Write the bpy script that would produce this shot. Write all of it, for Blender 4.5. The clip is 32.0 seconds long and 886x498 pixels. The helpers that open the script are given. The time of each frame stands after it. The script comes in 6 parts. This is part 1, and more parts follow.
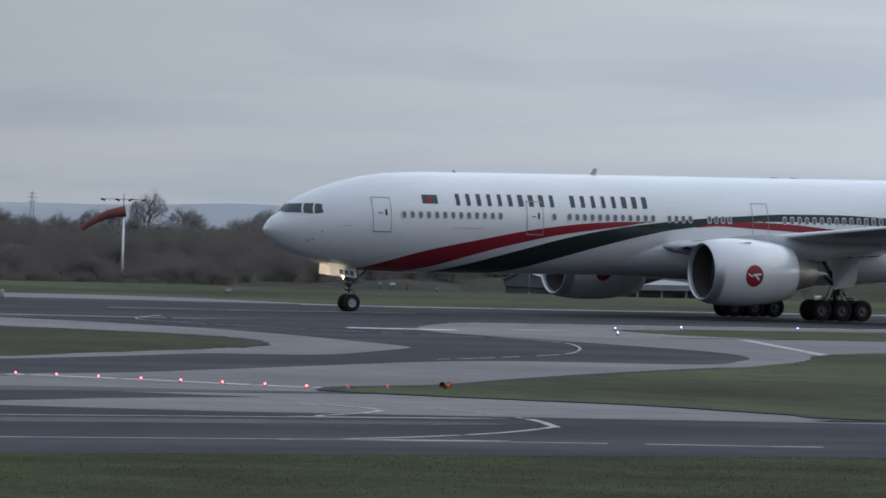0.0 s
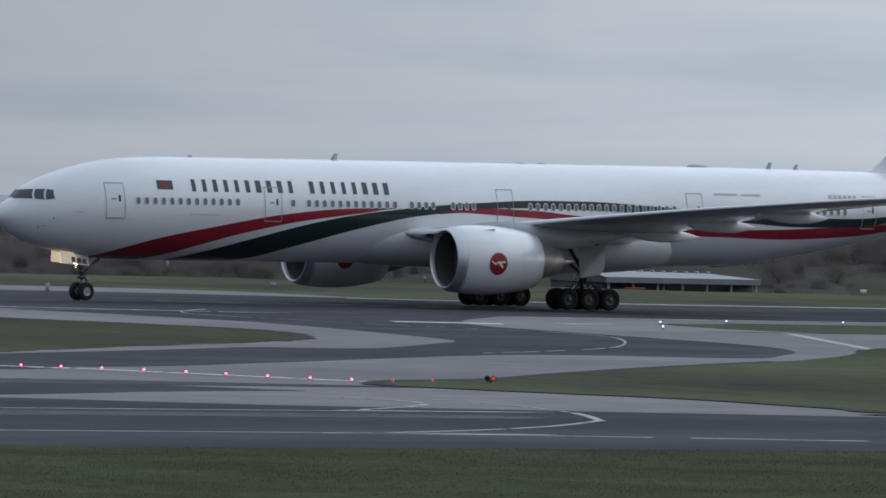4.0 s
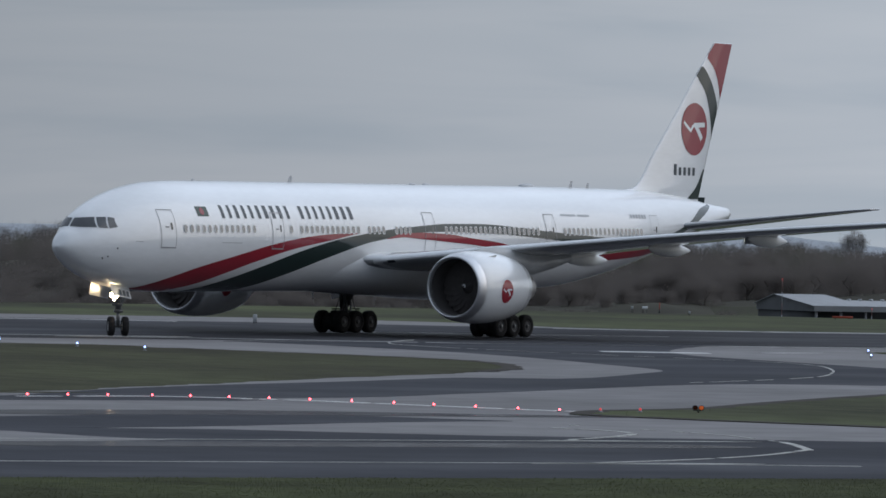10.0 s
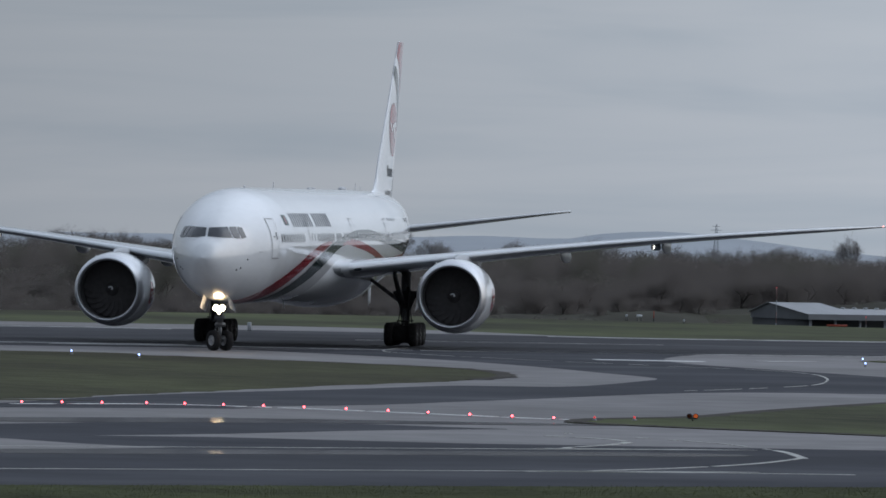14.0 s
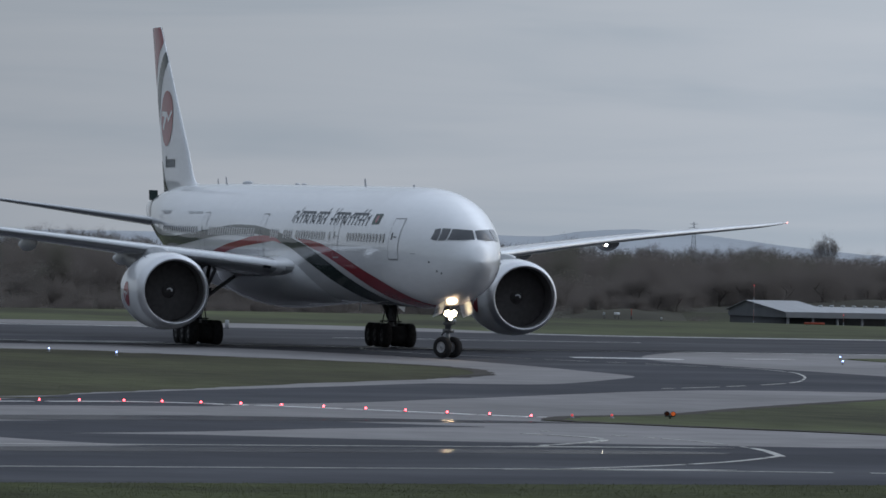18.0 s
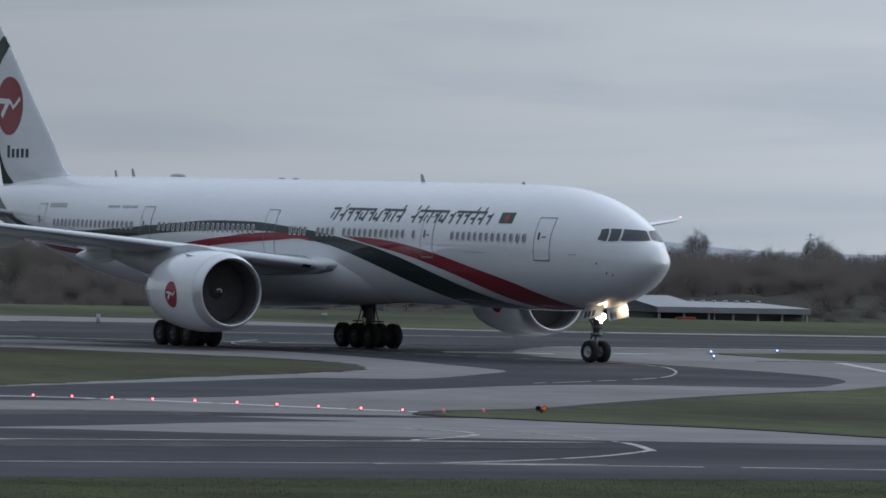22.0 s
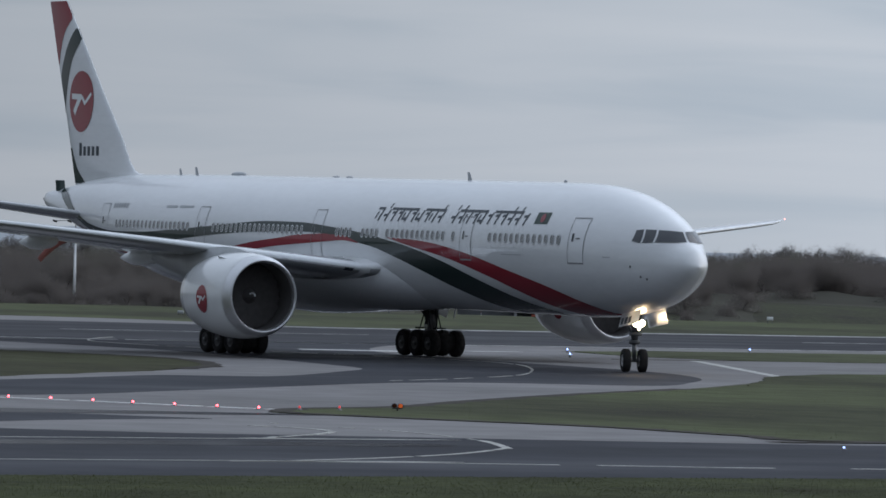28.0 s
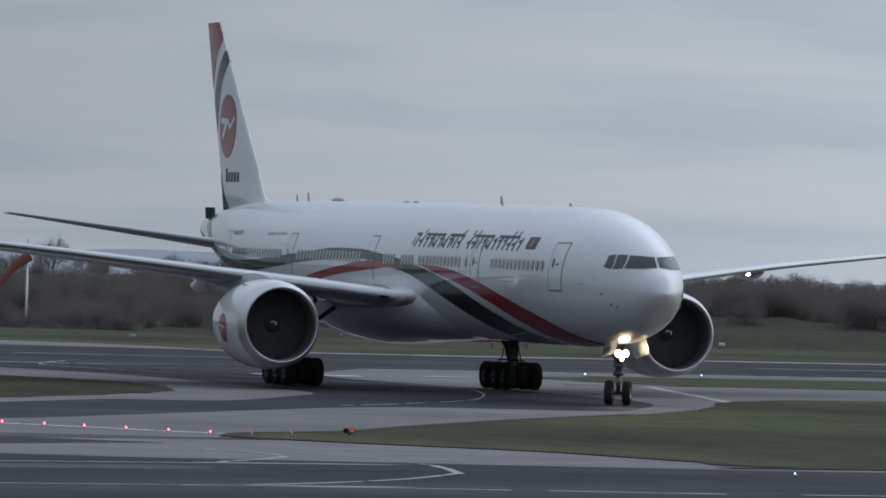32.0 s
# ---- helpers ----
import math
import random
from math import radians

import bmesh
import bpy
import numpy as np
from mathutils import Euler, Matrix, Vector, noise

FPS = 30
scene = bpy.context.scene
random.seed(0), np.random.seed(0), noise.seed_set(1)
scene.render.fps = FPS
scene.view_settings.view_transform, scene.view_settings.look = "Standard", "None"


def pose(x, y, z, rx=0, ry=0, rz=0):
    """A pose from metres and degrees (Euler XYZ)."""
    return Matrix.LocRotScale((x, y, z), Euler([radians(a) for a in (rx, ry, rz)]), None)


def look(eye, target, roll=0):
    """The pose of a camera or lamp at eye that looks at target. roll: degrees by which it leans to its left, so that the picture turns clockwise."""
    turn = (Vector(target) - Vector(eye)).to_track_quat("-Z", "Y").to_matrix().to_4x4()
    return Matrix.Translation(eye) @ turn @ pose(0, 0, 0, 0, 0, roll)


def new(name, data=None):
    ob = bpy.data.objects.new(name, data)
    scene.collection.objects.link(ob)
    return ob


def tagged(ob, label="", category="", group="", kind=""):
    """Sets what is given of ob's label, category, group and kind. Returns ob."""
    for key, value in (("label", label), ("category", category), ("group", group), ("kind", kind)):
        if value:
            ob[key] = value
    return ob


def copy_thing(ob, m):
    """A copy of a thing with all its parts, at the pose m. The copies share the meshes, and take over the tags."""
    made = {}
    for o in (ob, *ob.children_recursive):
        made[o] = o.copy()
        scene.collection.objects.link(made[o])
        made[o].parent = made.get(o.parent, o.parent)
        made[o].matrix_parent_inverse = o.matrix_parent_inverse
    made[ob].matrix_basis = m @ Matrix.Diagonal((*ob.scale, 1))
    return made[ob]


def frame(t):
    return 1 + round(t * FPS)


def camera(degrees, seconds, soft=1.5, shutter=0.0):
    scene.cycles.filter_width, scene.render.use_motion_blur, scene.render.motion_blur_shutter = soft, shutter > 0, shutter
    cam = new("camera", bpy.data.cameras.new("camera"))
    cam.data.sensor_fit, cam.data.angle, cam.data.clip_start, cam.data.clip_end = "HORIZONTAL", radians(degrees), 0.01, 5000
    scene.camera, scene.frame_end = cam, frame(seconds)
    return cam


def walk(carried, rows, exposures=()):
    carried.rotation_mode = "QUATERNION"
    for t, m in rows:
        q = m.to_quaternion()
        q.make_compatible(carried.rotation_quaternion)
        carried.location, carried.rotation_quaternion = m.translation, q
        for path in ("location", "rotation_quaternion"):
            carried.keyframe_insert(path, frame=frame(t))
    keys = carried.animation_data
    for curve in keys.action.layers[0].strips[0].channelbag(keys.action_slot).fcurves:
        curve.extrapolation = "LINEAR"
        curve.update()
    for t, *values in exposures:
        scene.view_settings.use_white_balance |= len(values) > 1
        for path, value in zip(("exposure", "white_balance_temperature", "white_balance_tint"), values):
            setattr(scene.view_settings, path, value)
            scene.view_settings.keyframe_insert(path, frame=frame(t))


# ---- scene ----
# Camera: a long lens on a raised viewing mound, panning by hand.
EYE = Vector((0.0, 0.0, 5.85))


def aim(pan, tilt, roll):
    p, e = radians(pan), radians(tilt)
    return look(EYE, EYE + Vector((math.sin(p), math.cos(p), math.tan(e))) * 300, roll)


cam = camera(7.6435, 32.0, soft=1.6)
walk(cam, [
    (0.0, aim(26.904, -0.262, 1.392)), (0.5, aim(26.880, -0.260, 1.341)), (1.0, aim(26.869, -0.266, 1.331)),
    (1.5, aim(26.902, -0.348, 1.338)), (2.0, aim(26.846, -0.366, 1.352)), (2.5, aim(26.864, -0.374, 1.356)),
    (3.0, aim(26.829, -0.362, 1.389)), (3.5, aim(26.697, -0.352, 1.402)), (4.0, aim(26.515, -0.325, 1.397)),
    (4.5, aim(26.287, -0.289, 1.386)), (5.0, aim(26.019, -0.252, 1.374)), (5.5, aim(25.714, -0.220, 1.358)),
    (6.0, aim(25.378, -0.201, 1.329)), (6.5, aim(25.009, -0.190, 1.297)), (7.0, aim(24.789, -0.186, 1.271)),
    (7.5, aim(24.744, -0.206, 1.210)), (8.0, aim(24.657, -0.187, 1.163)), (8.5, aim(24.545, -0.095, 1.158)),
    (9.0, aim(24.515, -0.007, 1.146)), (9.5, aim(24.612, -0.045, 1.116)), (10.0, aim(24.721, -0.103, 1.100)),
    (10.5, aim(24.690, -0.093, 1.118)), (11.0, aim(24.705, -0.088, 1.147)), (11.5, aim(24.699, -0.076, 1.174)),
    (12.0, aim(24.695, -0.061, 1.169)), (12.5, aim(24.699, -0.055, 1.170)), (13.0, aim(24.714, -0.054, 1.196)),
    (13.5, aim(24.754, -0.041, 1.178)), (14.0, aim(24.768, -0.033, 1.157)), (14.5, aim(24.772, -0.054, 1.160)),
    (15.0, aim(24.794, -0.062, 1.166)), (15.5, aim(24.828, -0.064, 1.172)), (16.0, aim(24.863, -0.065, 1.177)),
    (16.5, aim(24.893, -0.069, 1.178)), (17.0, aim(24.908, -0.083, 1.160)), (17.5, aim(24.971, -0.072, 1.177)),
    (18.0, aim(24.962, -0.049, 1.185)), (18.5, aim(25.050, -0.064, 1.177)), (19.0, aim(25.171, -0.080, 1.181)),
    (19.5, aim(25.280, -0.078, 1.189)), (20.0, aim(25.385, -0.069, 1.183)), (20.5, aim(25.565, -0.090, 1.191)),
    (21.0, aim(25.739, -0.092, 1.188)), (21.5, aim(25.897, -0.078, 1.212)), (22.0, aim(26.073, -0.074, 1.234)),
    (22.5, aim(26.233, -0.072, 1.245)), (23.0, aim(26.386, -0.074, 1.249)), (23.5, aim(26.574, -0.078, 1.271)),
    (24.0, aim(26.709, -0.082, 1.290)), (24.5, aim(26.820, -0.074, 1.301)), (25.0, aim(26.815, -0.097, 1.306)),
    (25.5, aim(26.932, -0.078, 1.311)), (26.0, aim(27.020, -0.077, 1.303)), (26.5, aim(27.092, -0.084, 1.293)),
    (27.0, aim(27.157, -0.091, 1.285)), (27.5, aim(27.227, -0.089, 1.291)), (28.0, aim(27.313, -0.067, 1.350)),
    (28.5, aim(27.359, -0.055, 1.379)), (29.0, aim(27.443, 0.015, 1.383)), (29.5, aim(27.488, 0.020, 1.373)),
    (30.0, aim(27.534, 0.030, 1.385)), (30.5, aim(27.585, 0.035, 1.409)), (31.0, aim(27.664, 0.046, 1.451)),
    (31.5, aim(27.690, 0.096, 1.491)), (32.0, aim(27.721, 0.158, 1.542))], exposures=[(0, 0.05), (3, 0.06), (6, 0.02), (8, 0.0), (9, -0.11), (13, -0.12), (17, -0.08), (20, -0.02), (29, 0.0), (32, -0.12)])

# Daylight: an overcast evening sky, a little brighter low on the right.
world = bpy.data.worlds.new("evening_sky")
scene.world = world
world.use_nodes = True
SUN_EL, SUN_AZ = radians(24), radians(105)


def build_sky():
    nt = world.node_tree
    nt.nodes.clear()
    out = nt.nodes.new("ShaderNodeOutputWorld")
    bg = nt.nodes.new("ShaderNodeBackground")
    sky = nt.nodes.new("ShaderNodeTexSky")
    sky.sky_type, sky.sun_disc = "NISHITA", False
    sky.sun_elevation, sky.sun_rotation = SUN_EL, SUN_AZ
    sky.air_density, sky.dust_density, sky.ozone_density = 1.2, 3.0, 2.0
    coord = nt.nodes.new("ShaderNodeTexCoord")
    sep = nt.nodes.new("ShaderNodeSeparateXYZ")
    nt.links.new(coord.outputs["Generated"], sep.inputs[0])
    # cloud sheet: flat streaks that lie along the horizon
    stretch = nt.nodes.new("ShaderNodeMapping")
    stretch.inputs["Scale"].default_value = (8.0, 8.0, 84.0)
    nt.links.new(coord.outputs["Generated"], stretch.inputs[0])
    streak = nt.nodes.new("ShaderNodeTexNoise")
    streak.inputs["Scale"].default_value, streak.inputs["Detail"].default_value = 1.3, 4
    streak.inputs["Distortion"].default_value = 0.4
    nt.links.new(stretch.outputs[0], streak.inputs["Vector"])
    lift = nt.nodes.new("ShaderNodeValToRGB")
    lift.color_ramp.elements[0].position, lift.color_ramp.elements[1].position = 0.32, 0.72
    lift.color_ramp.elements[0].color = (0.84, 0.885, 0.91, 1)
    lift.color_ramp.elements[1].color = (1.055, 1.045, 1.03, 1)
    mid = lift.color_ramp.elements.new(0.5)
    mid.color = (0.975, 0.985, 0.985, 1)
    nt.links.new(streak.outputs["Fac"], lift.inputs[0])
    ramp = nt.nodes.new("ShaderNodeValToRGB")
    els = ramp.color_ramp.elements
    els[0].position, els[0].color = 0.0, (0.30, 0.33, 0.38, 1)
    els[1].position, els[1].color = 1.0, (0.83, 0.95, 1.15, 1)
    for pos, col in ((0.5, (0.36, 0.395, 0.45, 1)), (0.505, (0.37, 0.405, 0.46, 1)), (0.525, (0.345, 0.385, 0.445, 1)),
                     (0.6, (0.42, 0.47, 0.56, 1)), (0.75, (0.74, 0.835, 1.0, 1))):
        e = els.new(pos)
        e.color = col
    half = nt.nodes.new("ShaderNodeMath")
    half.operation = "MULTIPLY_ADD"
    half.inputs[1].default_value, half.inputs[2].default_value = 0.5, 0.5
    nt.links.new(sep.outputs["Z"], half.inputs[0])
    nt.links.new(half.outputs[0], ramp.inputs[0])
    # the side towards the low sun is brighter
    side = nt.nodes.new("ShaderNodeMapRange")
    side.interpolation_type = "LINEAR"
    side.inputs[1].default_value, side.inputs[2].default_value = 0.33, 0.56
    side.inputs[3].default_value, side.inputs[4].default_value = 0.82, 1.335
    nt.links.new(sep.outputs["X"], side.inputs[0])
    # the cloud is thicker and darker away from the bright part of the sky
    back = nt.nodes.new("ShaderNodeMapRange")
    back.inputs[1].default_value, back.inputs[2].default_value = -0.7, 0.5
    back.inputs[3].default_value, back.inputs[4].default_value = 0.76, 1.0
    nt.links.new(sep.outputs["Y"], back.inputs[0])
    wide = nt.nodes.new("ShaderNodeMapRange")
    wide.inputs[1].default_value, wide.inputs[2].default_value = -0.8, 0.8
    wide.inputs[3].default_value, wide.inputs[4].default_value = 0.70, 1.15
    nt.links.new(sep.outputs["X"], wide.inputs[0])
    broad = nt.nodes.new("ShaderNodeMath")
    broad.operation = "MULTIPLY"
    nt.links.new(back.outputs[0], broad.inputs[0])
    nt.links.new(wide.outputs[0], broad.inputs[1])
    both = nt.nodes.new("ShaderNodeMath")
    both.operation = "MULTIPLY"
    nt.links.new(side.outputs[0], both.inputs[0])
    nt.links.new(broad.outputs[0], both.inputs[1])
    m1 = nt.nodes.new("ShaderNodeMix")
    m1.data_type, m1.blend_type = "RGBA", "MULTIPLY"
    m1.inputs["Factor"].default_value = 1
    nt.links.new(ramp.outputs[0], m1.inputs[6])
    nt.links.new(lift.outputs[0], m1.inputs[7])
    m2 = nt.nodes.new("ShaderNodeMix")
    m2.data_type, m2.blend_type = "RGBA", "MULTIPLY"
    m2.inputs["Factor"].default_value = 1
    nt.links.new(m1.outputs[2], m2.inputs[6])
    nt.links.new(both.outputs[0], m2.inputs[7])
    add = nt.nodes.new("ShaderNodeMix")
    add.data_type, add.blend_type = "RGBA", "ADD"
    add.inputs["Factor"].default_value = 0.012
    nt.links.new(m2.outputs[2], add.inputs[6])
    nt.links.new(sky.outputs[0], add.inputs[7])
    bg.inputs["Strength"].default_value = 1.03
    nt.links.new(add.outputs[2], bg.inputs[0])
    nt.links.new(bg.outputs[0], out.inputs[0])


build_sky()
sun = new("sun", bpy.data.lights.new("sun", "SUN"))
sun.data.energy, sun.data.angle, sun.data.color = 0.4, radians(60), (1.0, 0.95, 0.9)
sun.matrix_world = look((0, 0, 50), (-math.sin(SUN_AZ) * 100, -math.cos(SUN_AZ) * 100, 50 - math.tan(SUN_EL) * 100))


# ---- materials ----
def mat(name, color, rough=0.5, metal=0.0, vary=0.0, scale=1.0, fine=0.0, bump=0.0, stretch=None, coat=0.0, per_object=0.0, spec=0.5, second=None, ior=1.6):
    m = bpy.data.materials.new(name)
    m.use_nodes = True
    nt = m.node_tree
    b = nt.nodes["Principled BSDF"]
    b.inputs["Base Color"].default_value = (*color, 1)
    b.inputs["Roughness"].default_value, b.inputs["Metallic"].default_value = rough, metal
    b.inputs["Coat Weight"].default_value, b.inputs["Coat Roughness"].default_value, b.inputs["Coat IOR"].default_value = coat, 0.06, ior
    b.inputs["Specular IOR Level"].default_value = spec
    if vary or bump or fine:
        tc = nt.nodes.new("ShaderNodeTexCoord")
        mp = nt.nodes.new("ShaderNodeMapping")
        mp.inputs["Scale"].default_value = stretch or (1, 1, 1)
        nt.links.new(tc.outputs["Object"], mp.inputs[0])
        n1 = nt.nodes.new("ShaderNodeTexNoise")
        n1.inputs["Scale"].default_value, n1.inputs["Detail"].default_value = scale, 5
        n2 = nt.nodes.new("ShaderNodeTexNoise")
        n2.inputs["Scale"].default_value, n2.inputs["Detail"].default_value = scale * 11, 3
        for n in (n1, n2):
            nt.links.new(mp.outputs[0], n.inputs["Vector"])
        mix = nt.nodes.new("ShaderNodeMix")
        mix.data_type = "RGBA"
        dark = second or tuple(c * (1 - vary) for c in color)
        mix.inputs[6].default_value = (*dark, 1)
        mix.inputs[7].default_value = (*[min(1, c * (1 + vary)) for c in color], 1)
        ramp = nt.nodes.new("ShaderNodeMapRange")
        ramp.inputs[1].default_value, ramp.inputs[2].default_value = 0.3, 0.7
        nt.links.new(n1.outputs["Fac"], ramp.inputs[0])
        nt.links.new(ramp.outputs[0], mix.inputs[0])
        last = mix.outputs[2]
        if fine:
            mx = nt.nodes.new("ShaderNodeMix")
            mx.data_type, mx.blend_type = "RGBA", "MULTIPLY"
            mx.inputs[0].default_value = 1
            rr = nt.nodes.new("ShaderNodeMapRange")
            rr.inputs[1].default_value, rr.inputs[2].default_value = 0.3, 0.7
            rr.inputs[3].default_value, rr.inputs[4].default_value = 1 - fine, 1 + fine
            nt.links.new(n2.outputs["Fac"], rr.inputs[0])
            nt.links.new(last, mx.inputs[6])
            nt.links.new(rr.outputs[0], mx.inputs[7])
            last = mx.outputs[2]
        if per_object:
            info = nt.nodes.new("ShaderNodeObjectInfo")
            ro = nt.nodes.new("ShaderNodeMapRange")
            ro.inputs[3].default_value, ro.inputs[4].default_value = 1 - per_object, 1 + per_object
            nt.links.new(info.outputs["Random"], ro.inputs[0])
            mo = nt.nodes.new("ShaderNodeMix")
            mo.data_type, mo.blend_type = "RGBA", "MULTIPLY"
            mo.inputs[0].default_value = 1
            nt.links.new(last, mo.inputs[6])
            nt.links.new(ro.outputs[0], mo.inputs[7])
            last = mo.outputs[2]
        nt.links.new(last, b.inputs["Base Color"])
        if bump:
            bp = nt.nodes.new("ShaderNodeBump")
            bp.inputs["Strength"].default_value, bp.inputs["Distance"].default_value = bump, 0.05
            nt.links.new(n2.outputs["Fac"], bp.inputs["Height"])
            nt.links.new(bp.outputs[0], b.inputs["Normal"])
    return m


def leafy(name, color, vary, scale, per_object=0.0, share=0.4, second=None, sparse=0.0):
    """Thin leaves and twigs: part of the light comes through; sparse: share of gaps between twigs too fine to build."""
    m = mat(name, color, 0.95, vary=vary, scale=scale, per_object=per_object, spec=0.05, second=second)
    nt = m.node_tree
    b = nt.nodes["Principled BSDF"]
    tr = nt.nodes.new("ShaderNodeBsdfTranslucent")
    nt.links.new(b.inputs["Base Color"].links[0].from_socket, tr.inputs["Color"])
    mx = nt.nodes.new("ShaderNodeMixShader")
    mx.inputs[0].default_value = share
    nt.links.new(b.outputs[0], mx.inputs[1])
    nt.links.new(tr.outputs[0], mx.inputs[2])
    gap = nt.nodes.new("ShaderNodeBsdfTransparent")
    m2 = nt.nodes.new("ShaderNodeMixShader")
    m2.inputs[0].default_value = sparse
    nt.links.new(mx.outputs[0], m2.inputs[1])
    nt.links.new(gap.outputs[0], m2.inputs[2])
    nt.links.new(m2.outputs[0], nt.nodes["Material Output"].inputs[0])
    return m


def glow(name, color, strength):
    m = mat(name, color, 0.3)
    b = m.node_tree.nodes["Principled BSDF"]
    b.inputs["Emission Color"].default_value, b.inputs["Emission Strength"].default_value = (*color, 1), strength
    return m


M_WHITE = mat("white_paint", (0.75, 0.77, 0.79), 0.35, vary=0.05, scale=0.25, fine=0.025, stretch=(0.5, 1, 2), coat=1.0)
M_RED = mat("red_paint", (0.26, 0.019, 0.033), 0.45, vary=0.06, scale=0.4, coat=1.0, spec=0.1, ior=1.36)
M_GREEN = mat("dark_green_paint", (0.017, 0.031, 0.030), 0.45, vary=0.06, scale=0.4, coat=1.0, spec=0.1, ior=1.34)
M_NAVY = mat("dark_lettering_paint", (0.03, 0.045, 0.06), 0.4, vary=0.05, scale=1)
M_GREYP = mat("grey_paint", (0.42, 0.44, 0.46), 0.35, vary=0.08, scale=0.5, fine=0.05)
M_PALE = mat("pale_grey_paint", (0.62, 0.64, 0.65), 0.35, vary=0.06, scale=0.6, fine=0.04)
M_SLAT = mat("satin_slat_metal", (0.72, 0.74, 0.76), 0.38, 0.25, vary=0.06, scale=0.6, fine=0.04)
M_WINGGREY = mat("wing_grey_paint", (0.33, 0.345, 0.365), 0.35, vary=0.1, scale=0.3, fine=0.05, stretch=(0.4, 2, 1), coat=1.0)
M_ALU = mat("polished_metal", (0.66, 0.67, 0.69), 0.42, 0.9, vary=0.05, scale=1)
M_STEEL = mat("gear_steel", (0.17, 0.175, 0.18), 0.45, 0.6, vary=0.2, scale=3)
M_HOT = mat("exhaust_metal", (0.42, 0.41, 0.40), 0.45, 0.7, vary=0.2, scale=2)
M_BLACK = mat("black_rubber", (0.030, 0.029, 0.030), 0.95, vary=0.3, scale=6, spec=0.12)
M_FAN = mat("fan_blade", (0.085, 0.080, 0.080), 0.8, 0.0, spec=0.1, vary=0.1, scale=4)
M_LINER = mat("intake_liner", (0.078, 0.074, 0.074), 0.9, vary=0.1, scale=2)
M_CABIN = mat("cabin_window_glass", (0.095, 0.10, 0.11), 0.1, vary=0.1, scale=3, coat=1.0)
M_GLASS = mat("window_glass", (0.045, 0.05, 0.06), 0.08, vary=0.1, scale=3, coat=0.3)
M_SEAL = mat("door_seal", (0.26, 0.265, 0.28), 0.5, vary=0.1, scale=3)
M_GAP = mat("panel_gap", (0.12, 0.125, 0.135), 0.5, vary=0.2, scale=3)
M_LAMP = glow("landing_lamp", (1.0, 0.74, 0.44), 110.0)
M_WLAMP = glow("wing_lamp", (1.0, 0.9, 0.75), 60.0)
M_BROWN = mat("flag_green", (0.02, 0.05, 0.04), 0.4, vary=0.1, scale=2)


def wet_asphalt(name, color, rough, scale, vary, second=None):
    """Damp paving: patches of water change the gloss."""
    m = mat(name, color, rough, vary=vary, scale=scale, fine=0.12, bump=0.15, second=second, spec=0.10)
    nt = m.node_tree
    b = nt.nodes["Principled BSDF"]
    n = nt.nodes.new("ShaderNodeTexNoise")
    n.inputs["Scale"].default_value, n.inputs["Detail"].default_value = 0.12, 6
    tc = nt.nodes.new("ShaderNodeTexCoord")
    mp = nt.nodes.new("ShaderNodeMapping")
    mp.inputs["Scale"].default_value = (0.6, 1.0, 1)
    nt.links.new(tc.outputs["Object"], mp.inputs[0])
    nt.links.new(mp.outputs[0], n.inputs["Vector"])
    r = nt.nodes.new("ShaderNodeMapRange")
    r.inputs[1].default_value, r.inputs[2].default_value = 0.40, 0.75
    r.inputs[3].default_value, r.inputs[4].default_value = 0.95, 0.62
    nt.links.new(n.outputs["Fac"], r.inputs[0])
    nt.links.new(r.outputs[0], b.inputs["Roughness"])
    return m


M_ASPHALT = wet_asphalt("dark_asphalt", (0.044, 0.0445, 0.051), 0.82, 0.04, 0.22)
M_ASPHALT2 = wet_asphalt("worn_asphalt", (0.043, 0.0450, 0.0535), 0.82, 0.04, 0.22)
M_CONCRETE = wet_asphalt("weathered_concrete", (0.202, 0.195, 0.196), 0.82, 0.04, 0.16)
M_LINE = mat("worn_white_marking", (0.36, 0.36, 0.355), 0.6, vary=0.35, scale=0.6, fine=0.2)
M_BRIGHT = mat("fresh_white_marking", (0.72, 0.72, 0.71), 0.55, vary=0.15, scale=0.6, fine=0.1)
M_YLINE = mat("worn_pale_marking", (0.36, 0.355, 0.33), 0.6, vary=0.3, scale=0.6, fine=0.2)
M_GRASS = mat("winter_grass", (0.076, 0.086, 0.044), 0.95, vary=0.3, scale=0.08, stretch=(0.7, 0.35, 1), fine=0.2, bump=0.2, second=(0.042, 0.041, 0.029), spec=0.06)
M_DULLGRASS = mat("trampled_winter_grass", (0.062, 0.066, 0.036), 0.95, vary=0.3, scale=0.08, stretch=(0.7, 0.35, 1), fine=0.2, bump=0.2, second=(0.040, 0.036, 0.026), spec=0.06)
M_MUD = mat("damp_mud", (0.038, 0.032, 0.026), 0.9, vary=0.3, scale=0.5, fine=0.3, spec=0.2)
M_ROUGH = mat("rough_grass", (0.044, 0.049, 0.026), 0.95, vary=0.3, scale=0.15, fine=0.3, bump=0.6, second=(0.04, 0.036, 0.029), spec=0.1)
M_BLADE = leafy("grass_blades", (0.122, 0.138, 0.071), 0.3, 0.08, share=0.5, second=(0.068, 0.068, 0.046))
M_DULLBLADE = leafy("trampled_grass_blades", (0.098, 0.105, 0.056), 0.3, 0.08, share=0.5, second=(0.062, 0.058, 0.040))
M_VERGE = mat("rank_verge_grass", (0.050, 0.058, 0.027), 0.95, vary=0.3, scale=0.2, fine=0.3, spec=0.05, second=(0.034, 0.036, 0.018))
